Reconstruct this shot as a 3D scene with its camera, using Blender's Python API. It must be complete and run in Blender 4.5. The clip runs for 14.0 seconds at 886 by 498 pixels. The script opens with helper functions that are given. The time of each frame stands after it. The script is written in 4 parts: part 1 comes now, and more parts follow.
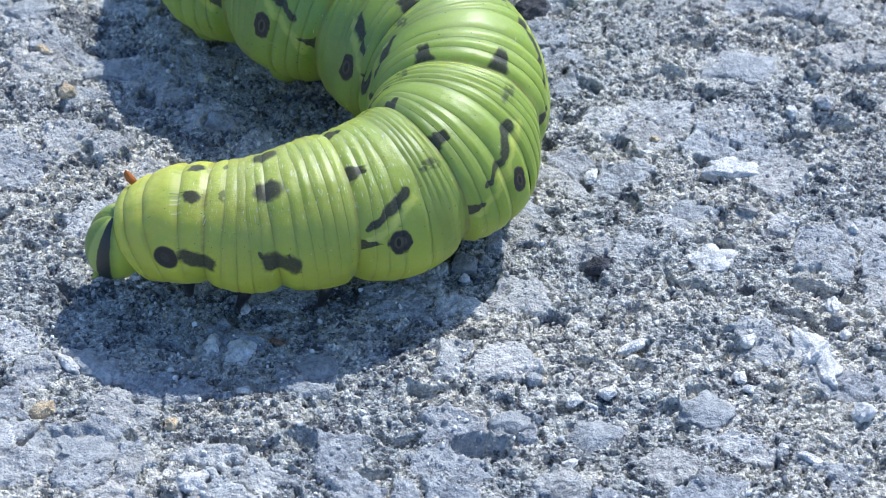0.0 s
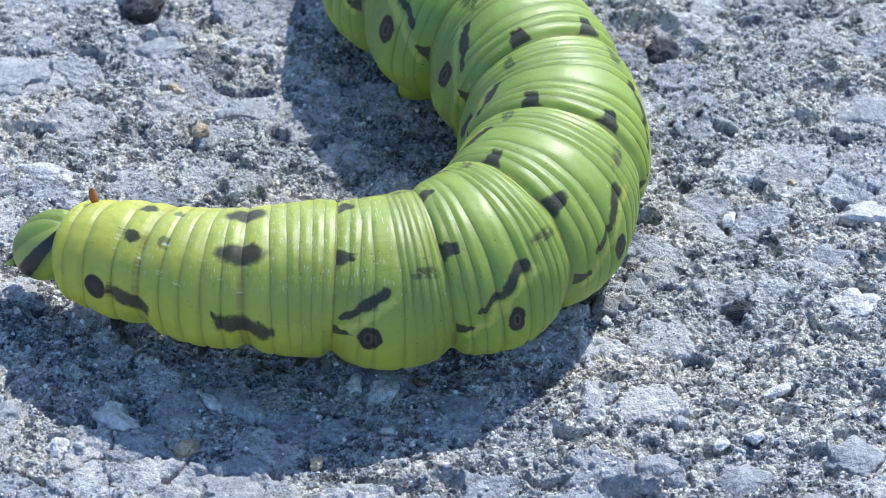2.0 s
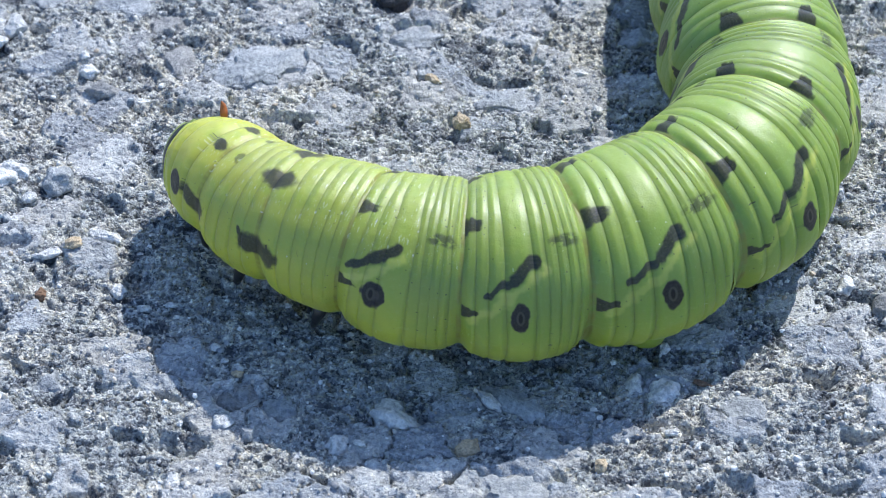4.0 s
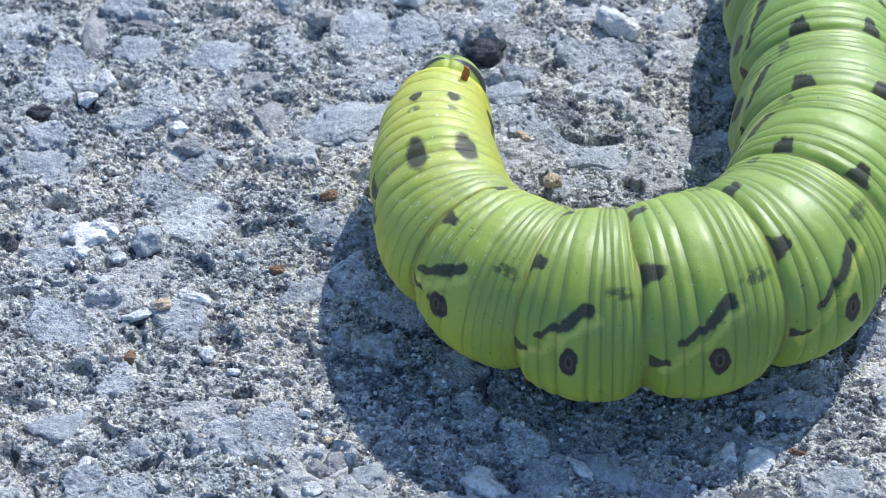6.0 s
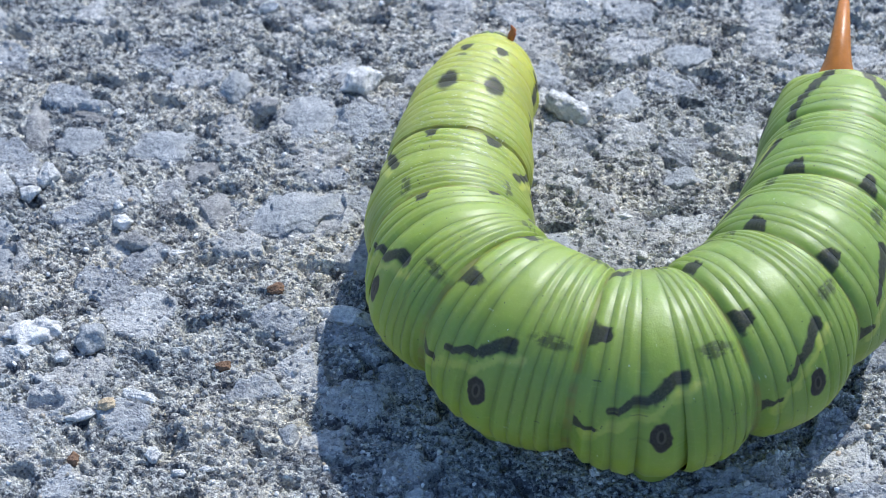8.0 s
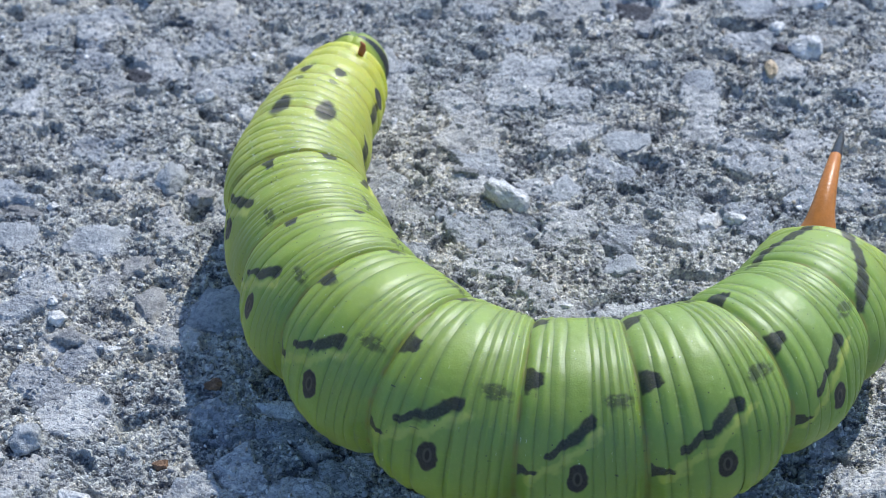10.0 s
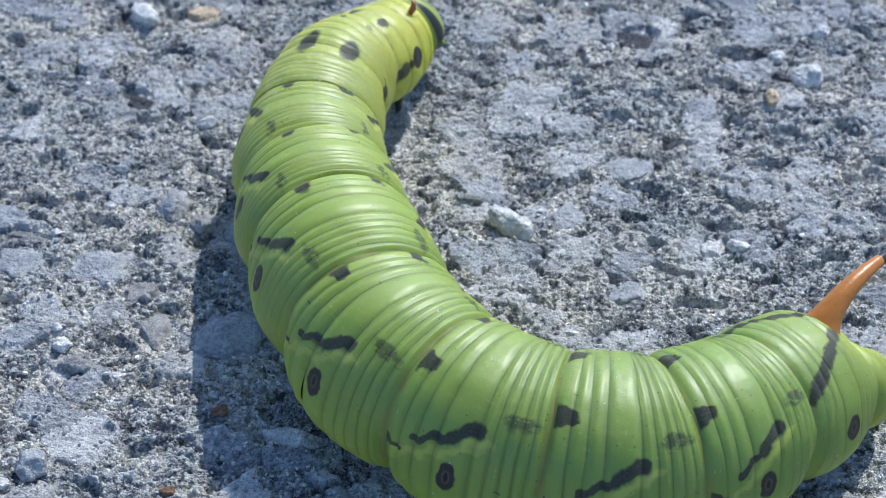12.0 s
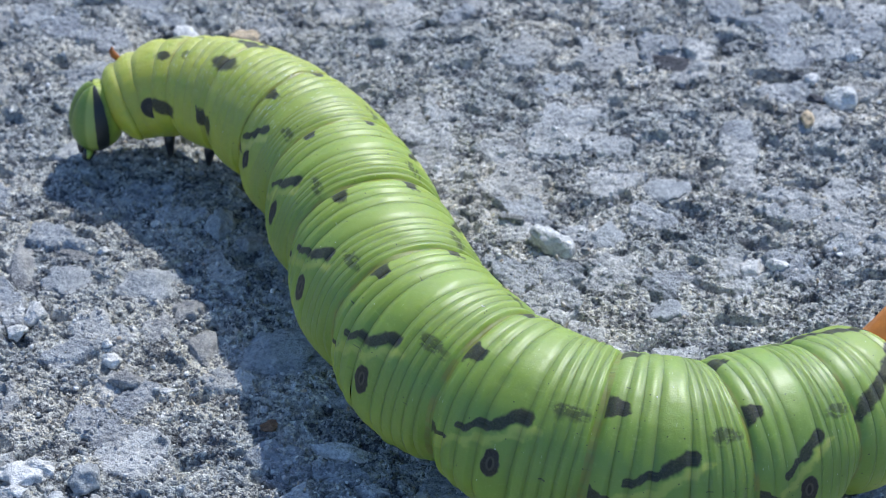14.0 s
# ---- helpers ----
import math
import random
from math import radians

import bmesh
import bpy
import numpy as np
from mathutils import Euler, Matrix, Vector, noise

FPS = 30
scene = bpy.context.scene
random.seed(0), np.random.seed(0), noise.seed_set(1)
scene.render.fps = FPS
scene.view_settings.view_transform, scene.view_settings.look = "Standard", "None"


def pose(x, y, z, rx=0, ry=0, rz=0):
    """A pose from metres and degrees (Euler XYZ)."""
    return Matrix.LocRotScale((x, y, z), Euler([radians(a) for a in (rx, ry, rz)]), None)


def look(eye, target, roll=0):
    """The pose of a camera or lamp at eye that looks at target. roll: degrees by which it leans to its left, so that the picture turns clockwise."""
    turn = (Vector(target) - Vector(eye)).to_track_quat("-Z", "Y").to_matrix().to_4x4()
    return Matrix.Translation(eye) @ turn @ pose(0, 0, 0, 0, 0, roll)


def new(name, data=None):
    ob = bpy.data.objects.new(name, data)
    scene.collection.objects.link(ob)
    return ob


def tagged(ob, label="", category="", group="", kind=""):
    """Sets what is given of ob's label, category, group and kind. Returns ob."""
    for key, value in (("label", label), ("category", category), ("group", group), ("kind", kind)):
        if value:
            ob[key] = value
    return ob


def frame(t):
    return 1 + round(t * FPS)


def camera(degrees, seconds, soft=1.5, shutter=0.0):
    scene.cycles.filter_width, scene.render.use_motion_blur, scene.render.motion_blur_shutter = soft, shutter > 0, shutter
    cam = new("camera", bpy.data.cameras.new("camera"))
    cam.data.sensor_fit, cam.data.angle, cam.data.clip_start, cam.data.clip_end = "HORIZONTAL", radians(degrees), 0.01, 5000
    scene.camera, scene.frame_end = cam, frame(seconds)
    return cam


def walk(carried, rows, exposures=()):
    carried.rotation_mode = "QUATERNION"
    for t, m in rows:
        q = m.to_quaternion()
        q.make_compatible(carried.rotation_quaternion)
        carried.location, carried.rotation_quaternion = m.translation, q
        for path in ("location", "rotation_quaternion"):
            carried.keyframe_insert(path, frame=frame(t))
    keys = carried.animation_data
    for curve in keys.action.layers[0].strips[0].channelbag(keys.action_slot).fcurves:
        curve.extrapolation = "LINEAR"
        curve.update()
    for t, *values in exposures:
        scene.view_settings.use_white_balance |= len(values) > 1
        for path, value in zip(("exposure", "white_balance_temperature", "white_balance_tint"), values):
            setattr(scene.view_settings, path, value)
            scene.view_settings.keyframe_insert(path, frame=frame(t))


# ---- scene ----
MM = 0.001


def shot(x, y, z, yaw, pitch, roll):
    """A camera pose from millimetres and degrees."""
    return pose(x * MM, y * MM, z * MM, 90 + pitch, 0, yaw) @ pose(0, 0, 0, 0, 0, roll)


cam = camera(23.0, 14.0, soft=0.65)
cam.data.dof.use_dof = True
cam.data.dof.focus_distance = 0.149
cam.data.dof.aperture_fstop = 90
walk(cam, [
    (0.0, shot(0.00, -101.96, 113.23, -0.12, -47.07, 2.58)),
    (0.5, shot(-0.96, -101.04, 112.65, 0.18, -46.53, 2.23)),
    (1.0, shot(-2.81, -101.97, 113.58, 0.42, -46.10, 2.35)),
    (1.5, shot(-5.08, -102.74, 112.02, 0.81, -45.56, 2.18)),
    (2.0, shot(-7.68, -102.31, 111.50, 1.13, -45.62, 2.16)),
    (2.5, shot(-10.10, -101.81, 111.20, 2.08, -45.77, 1.75)),
    (3.0, shot(-13.01, -101.46, 110.64, 3.29, -45.81, 0.99)),
    (3.5, shot(-17.13, -100.36, 110.21, 3.93, -46.14, 0.51)),
    (4.0, shot(-19.64, -100.07, 110.43, 5.01, -46.36, -0.10)),
    (4.2, shot(-19.73, -99.63, 110.05, 5.61, -46.38, -0.41)),
    (6.3, shot(-20.70, -96.41, 111.98, 8.30, -45.89, -2.38)),
    (6.5, shot(-20.07, -96.32, 111.85, 8.39, -45.58, -2.52)),
    (7.0, shot(-19.40, -94.26, 111.65, 8.29, -45.35, -2.83)),
    (7.5, shot(-19.31, -93.35, 111.29, 7.75, -44.89, -2.78)),
    (8.0, shot(-19.26, -92.95, 111.71, 7.01, -44.53, -2.36)),
    (8.5, shot(-18.68, -91.69, 111.48, 6.58, -44.09, -2.18)),
    (9.0, shot(-18.10, -90.21, 111.77, 6.15, -43.84, -2.12)),
    (9.2, shot(-17.92, -89.86, 111.62, 5.92, -43.60, -2.14)),
    (11.5, shot(-21.51, -91.85, 112.64, 3.85, -42.19, -0.80)),
    (12.0, shot(-21.40, -90.88, 111.81, 3.94, -42.05, -0.92)),
    (12.5, shot(-21.37, -90.06, 111.92, 3.97, -42.10, -1.25)),
    (13.0, shot(-20.74, -90.20, 111.68, 4.25, -41.82, -1.33)),
    (13.5, shot(-22.51, -90.30, 112.81, 3.75, -42.00, -0.96)),
    (14.0, shot(-24.83, -93.40, 112.71, 3.82, -41.26, -0.76)),
], exposures=[(0.0, 0.58, 5690, 11), (6.5, 0.49, 5690, 11), (9.0, 0.32, 5690, 11), (14.0, 0.28, 5690, 11)])

# ---- light: high sun from beyond the subject, clear blue sky ----
SUN_FROM = Vector((0.40, 0.74, 1.0)).normalized()
world = bpy.data.worlds.new("sky")
scene.world = world
world.use_nodes = True
sky = world.node_tree.nodes.new("ShaderNodeTexSky")
sky.sky_type = "NISHITA"
sky.sun_disc = False
sky.ozone_density = 5.0
sky.sun_elevation = math.asin(SUN_FROM.z)
sky.sun_rotation = math.atan2(SUN_FROM.x, SUN_FROM.y)
world.node_tree.links.new(sky.outputs[0], world.node_tree.nodes["Background"].inputs[0])
world.node_tree.nodes["Background"].inputs[1].default_value = 0.15
sun = new("sun", bpy.data.lights.new("sun", "SUN"))
sun.data.energy = 3.4
sun.data.angle = radians(0.53)
sun.data.color = (1.0, 0.935, 0.82)
sun.matrix_world = look(SUN_FROM * 5, (0, 0, 0))


# ---- materials ----
class Nodes:
    """Short hand for building a node material."""

    def __init__(self, name):
        self.mat = bpy.data.materials.new(name)
        self.mat.use_nodes = True
        self.tree = self.mat.node_tree
        self.bsdf = self.tree.nodes["Principled BSDF"]

    def put(self, socket, value):
        if isinstance(value, bpy.types.NodeSocket):
            self.tree.links.new(value, socket)
        else:
            socket.default_value = value

    def math(self, op, a, b=0.0, c=0.0):
        n = self.tree.nodes.new("ShaderNodeMath")
        n.operation = op
        for s, v in zip(n.inputs, (a, b, c)):
            self.put(s, v)
        return n.outputs[0]

    def noise(self, vec, scale, detail=3.0, rough=0.55, color=False):
        n = self.tree.nodes.new("ShaderNodeTexNoise")
        self.put(n.inputs["Vector"], vec)
        n.inputs["Scale"].default_value, n.inputs["Detail"].default_value, n.inputs["Roughness"].default_value = scale, detail, rough
        return n.outputs["Color" if color else "Fac"]

    def voronoi(self, vec, scale, feature="F1", rand=1.0):
        n = self.tree.nodes.new("ShaderNodeTexVoronoi")
        n.feature = feature
        self.put(n.inputs["Vector"], vec)
        n.inputs["Scale"].default_value, n.inputs["Randomness"].default_value = scale, rand
        return n.outputs

    def ramp(self, fac, *stops):
        n = self.tree.nodes.new("ShaderNodeValToRGB")
        self.put(n.inputs[0], fac)
        e = n.color_ramp.elements
        while len(e) < len(stops):
            e.new(0.5)
        for el, (p, c) in zip(e, stops):
            el.position, el.color = p, (*c, 1) if len(c) == 3 else c
        return n.outputs[0]

    def mix(self, fac, a, b, blend="MIX"):
        n = self.tree.nodes.new("ShaderNodeMix")
        n.data_type, n.blend_type = "RGBA", blend
        for s, v in ((n.inputs[0], fac), (n.inputs[6], a), (n.inputs[7], b)):
            self.put(s, (*v, 1) if isinstance(v, tuple) and len(v) == 3 else v)
        return n.outputs[2]

    def step(self, v, lo, hi):
        n = self.tree.nodes.new("ShaderNodeMapRange")
        n.interpolation_type = "SMOOTHSTEP"
        self.put(n.inputs[0], v)
        n.inputs[1].default_value, n.inputs[2].default_value = lo, hi
        return n.outputs[0]

    def coord(self, kind):
        return self.tree.nodes.new("ShaderNodeTexCoord").outputs[kind]

    def bump(self, height, strength, distance, normal=None):
        n = self.tree.nodes.new("ShaderNodeBump")
        self.put(n.inputs["Height"], height)
        n.inputs["Strength"].default_value, n.inputs["Distance"].default_value = strength, distance
        if normal:
            self.put(n.inputs["Normal"], normal)
        return n.outputs[0]

    def done(self, color, rough, normal=None, metal=0.0, spec=None):
        self.put(self.bsdf.inputs["Base Color"], (*color, 1) if isinstance(color, tuple) and len(color) == 3 else color)
        self.put(self.bsdf.inputs["Roughness"], rough)
        self.put(self.bsdf.inputs["Metallic"], metal)
        if spec is not None:
            self.put(self.bsdf.inputs["Specular IOR Level"], spec)
        if normal:
            self.put(self.bsdf.inputs["Normal"], normal)
        return self.mat


def ground_material():
    """Cement of fine grains with flat fragments; the mesh says where the fragments lie and which tone each has."""
    m = Nodes("rough_stone")
    p = m.coord("Object")
    wide = m.tree.nodes.new("ShaderNodeVectorMath")
    wide.operation = "MULTIPLY"
    m.put(wide.inputs[0], p)
    wide.inputs[1].default_value = (0.75, 1.25, 1.0)
    pw = wide.outputs[0]
    pg = m.mix(0.00025, p, m.noise(p, 3200, 2, 0.6, color=True), "ADD")
    attr = m.tree.nodes.new("ShaderNodeAttribute")
    attr.attribute_name = "fragment"
    frag = m.tree.nodes.new("ShaderNodeSeparateColor")
    m.put(frag.inputs[0], attr.outputs["Color"])
    member, shade, hue = frag.outputs[0], frag.outputs[1], frag.outputs[2]
    big = m.noise(pw, 70, 3, 0.6)
    patch = m.noise(pw, 260, 4, 0.65)
    mid = m.noise(pw, 700, 5, 0.72)
    fine = m.noise(p, 2600, 4, 0.75)
    grain = m.voronoi(pg, 4600)
    # cement between the fragments: sandy grey to blue grey
    col = m.mix(m.step(m.math("ADD", m.math("MULTIPLY", big, 0.6), m.math("MULTIPLY", patch, 0.4)), 0.42, 0.60), (0.41, 0.43, 0.42), (0.565, 0.545, 0.475))
    col = m.mix(m.math("MULTIPLY", m.step(patch, 0.45, 0.34), 0.45), col, (0.20, 0.21, 0.225))
    col = m.mix(m.math("MULTIPLY", m.step(patch, 0.56, 0.70), 0.5), col, (0.56, 0.555, 0.535))
    # flat fragments, bluish, sandy or pale
    ctone = m.ramp(hue, (0.0, (0.28, 0.30, 0.33)), (0.35, (0.41, 0.43, 0.445)), (0.6, (0.47, 0.455, 0.42)), (0.85, (0.53, 0.535, 0.525)), (1.0, (0.62, 0.61, 0.58)))
    ctone = m.mix(0.55, ctone, m.ramp(m.noise(p, 600, 5, 0.7), (0.3, (0.5, 0.52, 0.56)), (0.7, (1.3, 1.29, 1.26))), "MULTIPLY")
    col = m.mix(m.math("MULTIPLY", m.step(member, 0.25, 0.75), 0.7), col, ctone)
    # mottling of the cement
    inside = m.math("SUBTRACT", 1.0, m.math("MULTIPLY", member, 0.5))
    col = m.mix(m.math("MULTIPLY", inside, 0.75), col, m.ramp(mid, (0.32, (0.66, 0.67, 0.70)), (0.5, (1.0, 1.0, 1.0)), (0.66, (1.25, 1.23, 1.19))), "MULTIPLY")
    col = m.mix(m.math("MULTIPLY", inside, 0.8), col, m.ramp(fine, (0.34, (0.60, 0.61, 0.64)), (0.5, (1.0, 1.0, 1.0)), (0.66, (1.25, 1.24, 1.20))), "MULTIPLY")
    dustlike = m.noise(p, 8500, 2, 0.6)
    col = m.mix(m.math("MULTIPLY", inside, 0.8), col, m.ramp(dustlike, (0.34, (0.72, 0.73, 0.75)), (0.5, (1.0, 1.0, 1.0)), (0.66, (1.22, 1.21, 1.18))), "MULTIPLY")
    # single grains, a few of them dark, white or rusty
    sep = m.tree.nodes.new("ShaderNodeSeparateColor")
    m.put(sep.inputs[0], grain["Color"])
    tone = m.ramp(sep.outputs[0], (0.0, (0.62, 0.63, 0.65)), (0.5, (1.0, 1.0, 1.0)), (0.84, (1.22, 1.20, 1.15)), (0.92, (1.4, 1.28, 1.08)), (0.96, (1.75, 1.72, 1.64)))
    col = m.mix(m.math("MULTIPLY", inside, 0.8), col, tone, "MULTIPLY")
    # dark grains in clusters, painting in the shade of small pits, and pale ones
    cluster = m.math("ADD", m.math("MULTIPLY", m.math("SUBTRACT", mid, 0.5), 2.6), m.math("MULTIPLY", m.math("SUBTRACT", patch, 0.5), 1.4))
    coarse = m.tree.nodes.new("ShaderNodeSeparateColor")
    m.put(coarse.inputs[0], m.voronoi(pg, 2500)["Color"])
    dark = m.math("MAXIMUM", m.step(m.math("ADD", sep.outputs[2], cluster), 0.14, 0.07), m.step(m.math("ADD", coarse.outputs[0], m.math("MULTIPLY", cluster, 0.9)), 0.06, 0.02))
    col = m.mix(m.math("MULTIPLY", m.math("MULTIPLY", dark, inside), 0.75), col, (0.062, 0.066, 0.078))
    light = m.step(m.math("ADD", coarse.outputs[1], m.math("MULTIPLY", cluster, 0.25)), 0.95, 0.99)
    col = m.mix(m.math("MULTIPLY", m.math("MULTIPLY", light, inside), 0.75), col, (0.78, 0.76, 0.70))
    rough = m.math("SUBTRACT", 0.9, m.math("MULTIPLY", m.step(sep.outputs[1], 0.93, 0.97), 0.7))
    n = m.bump(mid, 0.8, 0.0003)
    n = m.bump(fine, 0.9, 0.00022, n)
    n = m.bump(dustlike, 0.6, 0.00008, n)
    n = m.bump(m.math("MULTIPLY", m.math("SUBTRACT", sep.outputs[2], grain["Distance"]), inside), 0.9, 0.00014, n)
    return m.done(col, rough, n, spec=0.4)


def pebble_material(name, dark, light, gloss=0.6, vary=0.3):
    m = Nodes(name)
    p = m.coord("Object")
    info = m.tree.nodes.new("ShaderNodeObjectInfo").outputs["Random"]
    n1 = m.noise(p, 600, 5, 0.7)
    col = m.ramp(n1, (0.34, dark), (0.60, light))
    col = m.mix(m.math("MULTIPLY", info, vary), col, tuple(0.6 * c for c in dark))
    cell = m.voronoi(p, 2300)
    sep = m.tree.nodes.new("ShaderNodeSeparateColor")
    m.put(sep.inputs[0], cell["Color"])
    col = m.mix(0.5, col, m.ramp(m.noise(p, 2400, 4, 0.75), (0.35, (0.36, 0.37, 0.39)), (0.48, (0.9, 0.9, 0.9)), (0.68, (1.3, 1.29, 1.26))), "MULTIPLY")
    n = m.bump(m.noise(p, 1100, 5, 0.75), 1.0, 0.0006)
    return m.done(col, gloss, m.bump(sep.outputs[1], 0.35, 0.0001, n), spec=0.4)


def grit_material():
    m = Nodes("sand_grains")
    r = m.tree.nodes.new("ShaderNodeNewGeometry").outputs["Random Per Island"]
    col = m.ramp(r, (0.0, (0.12, 0.125, 0.13)), (0.1, (0.26, 0.265, 0.27)), (0.45, (0.38, 0.38, 0.365)), (0.70, (0.50, 0.48, 0.44)), (0.76, (0.46, 0.37, 0.26)), (0.84, (0.70, 0.69, 0.64)), (1.0, (0.84, 0.82, 0.77)))
    col = m.mix(0.4, col, m.ramp(m.noise(m.coord("Object"), 3000, 3), (0.3, (0.5, 0.5, 0.5)), (0.7, (1.2, 1.2, 1.2))), "MULTIPLY")
    return m.done(col, 0.5, spec=0.5)


GROUND = ground_material()
GRIT = grit_material()
WHITE = pebble_material("pale_quartz", (0.62, 0.61, 0.57), (0.90, 0.88, 0.82), 0.5, 0.15)
GREY = pebble_material("grey_stone", (0.24, 0.24, 0.235), (0.44, 0.43, 0.40), 0.8)
BLUE = pebble_material("blue_grey_stone", (0.32, 0.34, 0.345), (0.51, 0.52, 0.51), 0.8)
TAN = pebble_material("tan_stone", (0.50, 0.38, 0.23), (0.76, 0.61, 0.40), 0.6, 0.15)
RUST = pebble_material("rusty_grit", (0.16, 0.09, 0.05), (0.36, 0.22, 0.13), 0.8)
DARK = pebble_material("dark_stone", (0.03, 0.03, 0.035), (0.10, 0.10, 0.11), 0.7)


def skin_material():
    """Green skin: UV holds the segment coordinate and the angle from the back, in right angles."""
    m = Nodes("caterpillar_skin")
    uv = m.tree.nodes.new("ShaderNodeUVMap")
    sep = m.tree.nodes.new("ShaderNodeSeparateXYZ")
    m.put(sep.inputs[0], uv.outputs[0])
    q, side = sep.outputs[0], sep.outputs[1]
    wob = m.tree.nodes.new("ShaderNodeSeparateColor")
    stretch = m.tree.nodes.new("ShaderNodeVectorMath")
    stretch.operation = "MULTIPLY"
    m.put(stretch.inputs[0], uv.outputs[0])
    stretch.inputs[1].default_value = (1, 1.4, 1)
    m.put(wob.inputs[0], m.noise(stretch.outputs[0], 7, 2, 0.55, color=True))
    wx = m.math("MULTIPLY", m.math("SUBTRACT", wob.outputs[0], 0.5), 0.15)
    wy = m.math("MULTIPLY", m.math("SUBTRACT", wob.outputs[1], 0.5), 0.11)
    a = m.math("ABSOLUTE", side)
    f = m.math("FRACT", q)
    # the first abdominal segment bears its side marks further forward
    early = m.math("MULTIPLY", m.math("MULTIPLY", m.math("GREATER_THAN", q, 4.0), m.math("LESS_THAN", q, 5.0)), 0.148)
    fs = m.math("ADD", f, early)
    fw, aw, qw = m.math("ADD", f, wx), m.math("ADD", a, wy), m.math("ADD", q, wx)
    abdomen = m.math("MULTIPLY", m.math("GREATER_THAN", q, 4.0), m.math("LESS_THAN", q, 11.0))
    spir = m.math("MULTIPLY", m.math("GREATER_THAN", q, 4.0), m.math("LESS_THAN", q, 12.0))

    def oval(x, y, cx, cy, hx, hy, soft=0.25):
        dx = m.math("DIVIDE", m.math("SUBTRACT", x, cx), hx)
        dy = m.math("DIVIDE", m.math("SUBTRACT", y, cy), hy)
        d = m.math("SQRT", m.math("ADD", m.math("MULTIPLY", dx, dx), m.math("MULTIPLY", dy, dy)))
        return m.step(d, 1 + soft, 1 - soft)

    def bar(x, y, x0, y0, x1, y1, half, soft=0.3):
        ln = math.hypot(x1 - x0, y1 - y0)
        ux, uy = (x1 - x0) / ln, (y1 - y0) / ln
        px, py = m.math("SUBTRACT", x, x0), m.math("SUBTRACT", y, y0)
        along = m.math("ADD", m.math("MULTIPLY", px, ux), m.math("MULTIPLY", py, uy))
        over = m.math("SUBTRACT", along, m.math("MINIMUM", m.math("MAXIMUM", along, 0.0), ln))
        across = m.math("SUBTRACT", m.math("MULTIPLY", py, ux), m.math("MULTIPLY", px, uy))
        d = m.math("DIVIDE", m.math("SQRT", m.math("ADD", m.math("MULTIPLY", over, over), m.math("MULTIPLY", across, across))), half)
        return m.step(d, 1 + soft, 1 - soft)

    def most(*v):
        out = v[0]
        for w in v[1:]:
            out = m.math("MAXIMUM", out, w)
        return out

    def wedge(x, y, cy, half, taper, end):
        """A mark that starts square at the front edge of its segment and narrows backwards."""
        w = m.math("MAXIMUM", m.math("SUBTRACT", half, m.math("MULTIPLY", x, taper)), 0.01)
        d = m.math("DIVIDE", m.math("ABSOLUTE", m.math("SUBTRACT", y, cy)), w)
        return m.math("MULTIPLY", m.math("MULTIPLY", m.step(d, 1.2, 0.8), m.step(x, end + 0.03, end - 0.02)), m.step(f, 0.004, 0.02))

    back = wedge(fw, aw, 0.285, 0.092, 0.32, 0.175)
    faint = m.math("MULTIPLY", oval(fw, aw, 0.83, 0.42, 0.12, 0.05, 0.3), m.step(m.noise(stretch.outputs[0], 17, 3, 0.6), 0.36, 0.50))
    fh, ah = m.math("ADD", fs, m.math("MULTIPLY", wx, 0.55)), m.math("ADD", a, m.math("MULTIPLY", wy, 0.6))
    slant = most(bar(fh, ah, 0.42, 0.66, 0.60, 0.54, 0.046), bar(fh, ah, 0.24, 0.775, 0.42, 0.66, 0.028))
    low = wedge(fw, aw, 0.916, 0.062, 0.32, 0.16)
    ab = m.math("MULTIPLY", most(back, m.math("MULTIPLY", faint, 0.75), slant, low), abdomen)
    eye = m.math("MULTIPLY", oval(m.math("ADD", fs, m.math("MULTIPLY", wx, 0.5)), m.math("ADD", a, m.math("MULTIPLY", wy, 0.5)), 0.474, 0.925, 0.094, 0.100, 0.12), spir)
    eye1 = oval(m.math("ADD", q, m.math("MULTIPLY", wx, 0.25)), a, 1.59, 0.855, 0.15, 0.14, 0.12)
    thorax = most(
        bar(qw, aw, 1.82, 0.87, 2.08, 0.95, 0.09), bar(qw, aw, 2.86, 0.90, 3.2, 0.95, 0.095), bar(qw, aw, 2.78, 0.80, 2.9, 0.92, 0.035), bar(qw, aw, 3.17, 0.86, 3.2, 0.95, 0.03),
        oval(qw, aw, 3.0, 0.24, 0.25, 0.105), oval(qw, aw, 1.87, 0.21, 0.10, 0.07), m.math("MULTIPLY", oval(qw, aw, 2.2, 0.20, 0.035, 0.07), 0.7))
    tail = bar(qw, aw, 11.05, 0.50, 11.78, 0.10, 0.055)
    spots = most(ab, eye, eye1, thorax, tail)
    holes = m.math("MULTIPLY", m.step(m.noise(stretch.outputs[0], 60, 2), 0.62, 0.7), 0.25)
    spots = m.math("MULTIPLY", spots, m.math("SUBTRACT", 1.0, holes))
    # yellow line under each slanting dash
    yellow = m.math("MULTIPLY", m.math("MULTIPLY", bar(m.math("ADD", fw, early), aw, 0.10, 0.98, 0.68, 0.60, 0.03, 0.7), abdomen), 0.8)
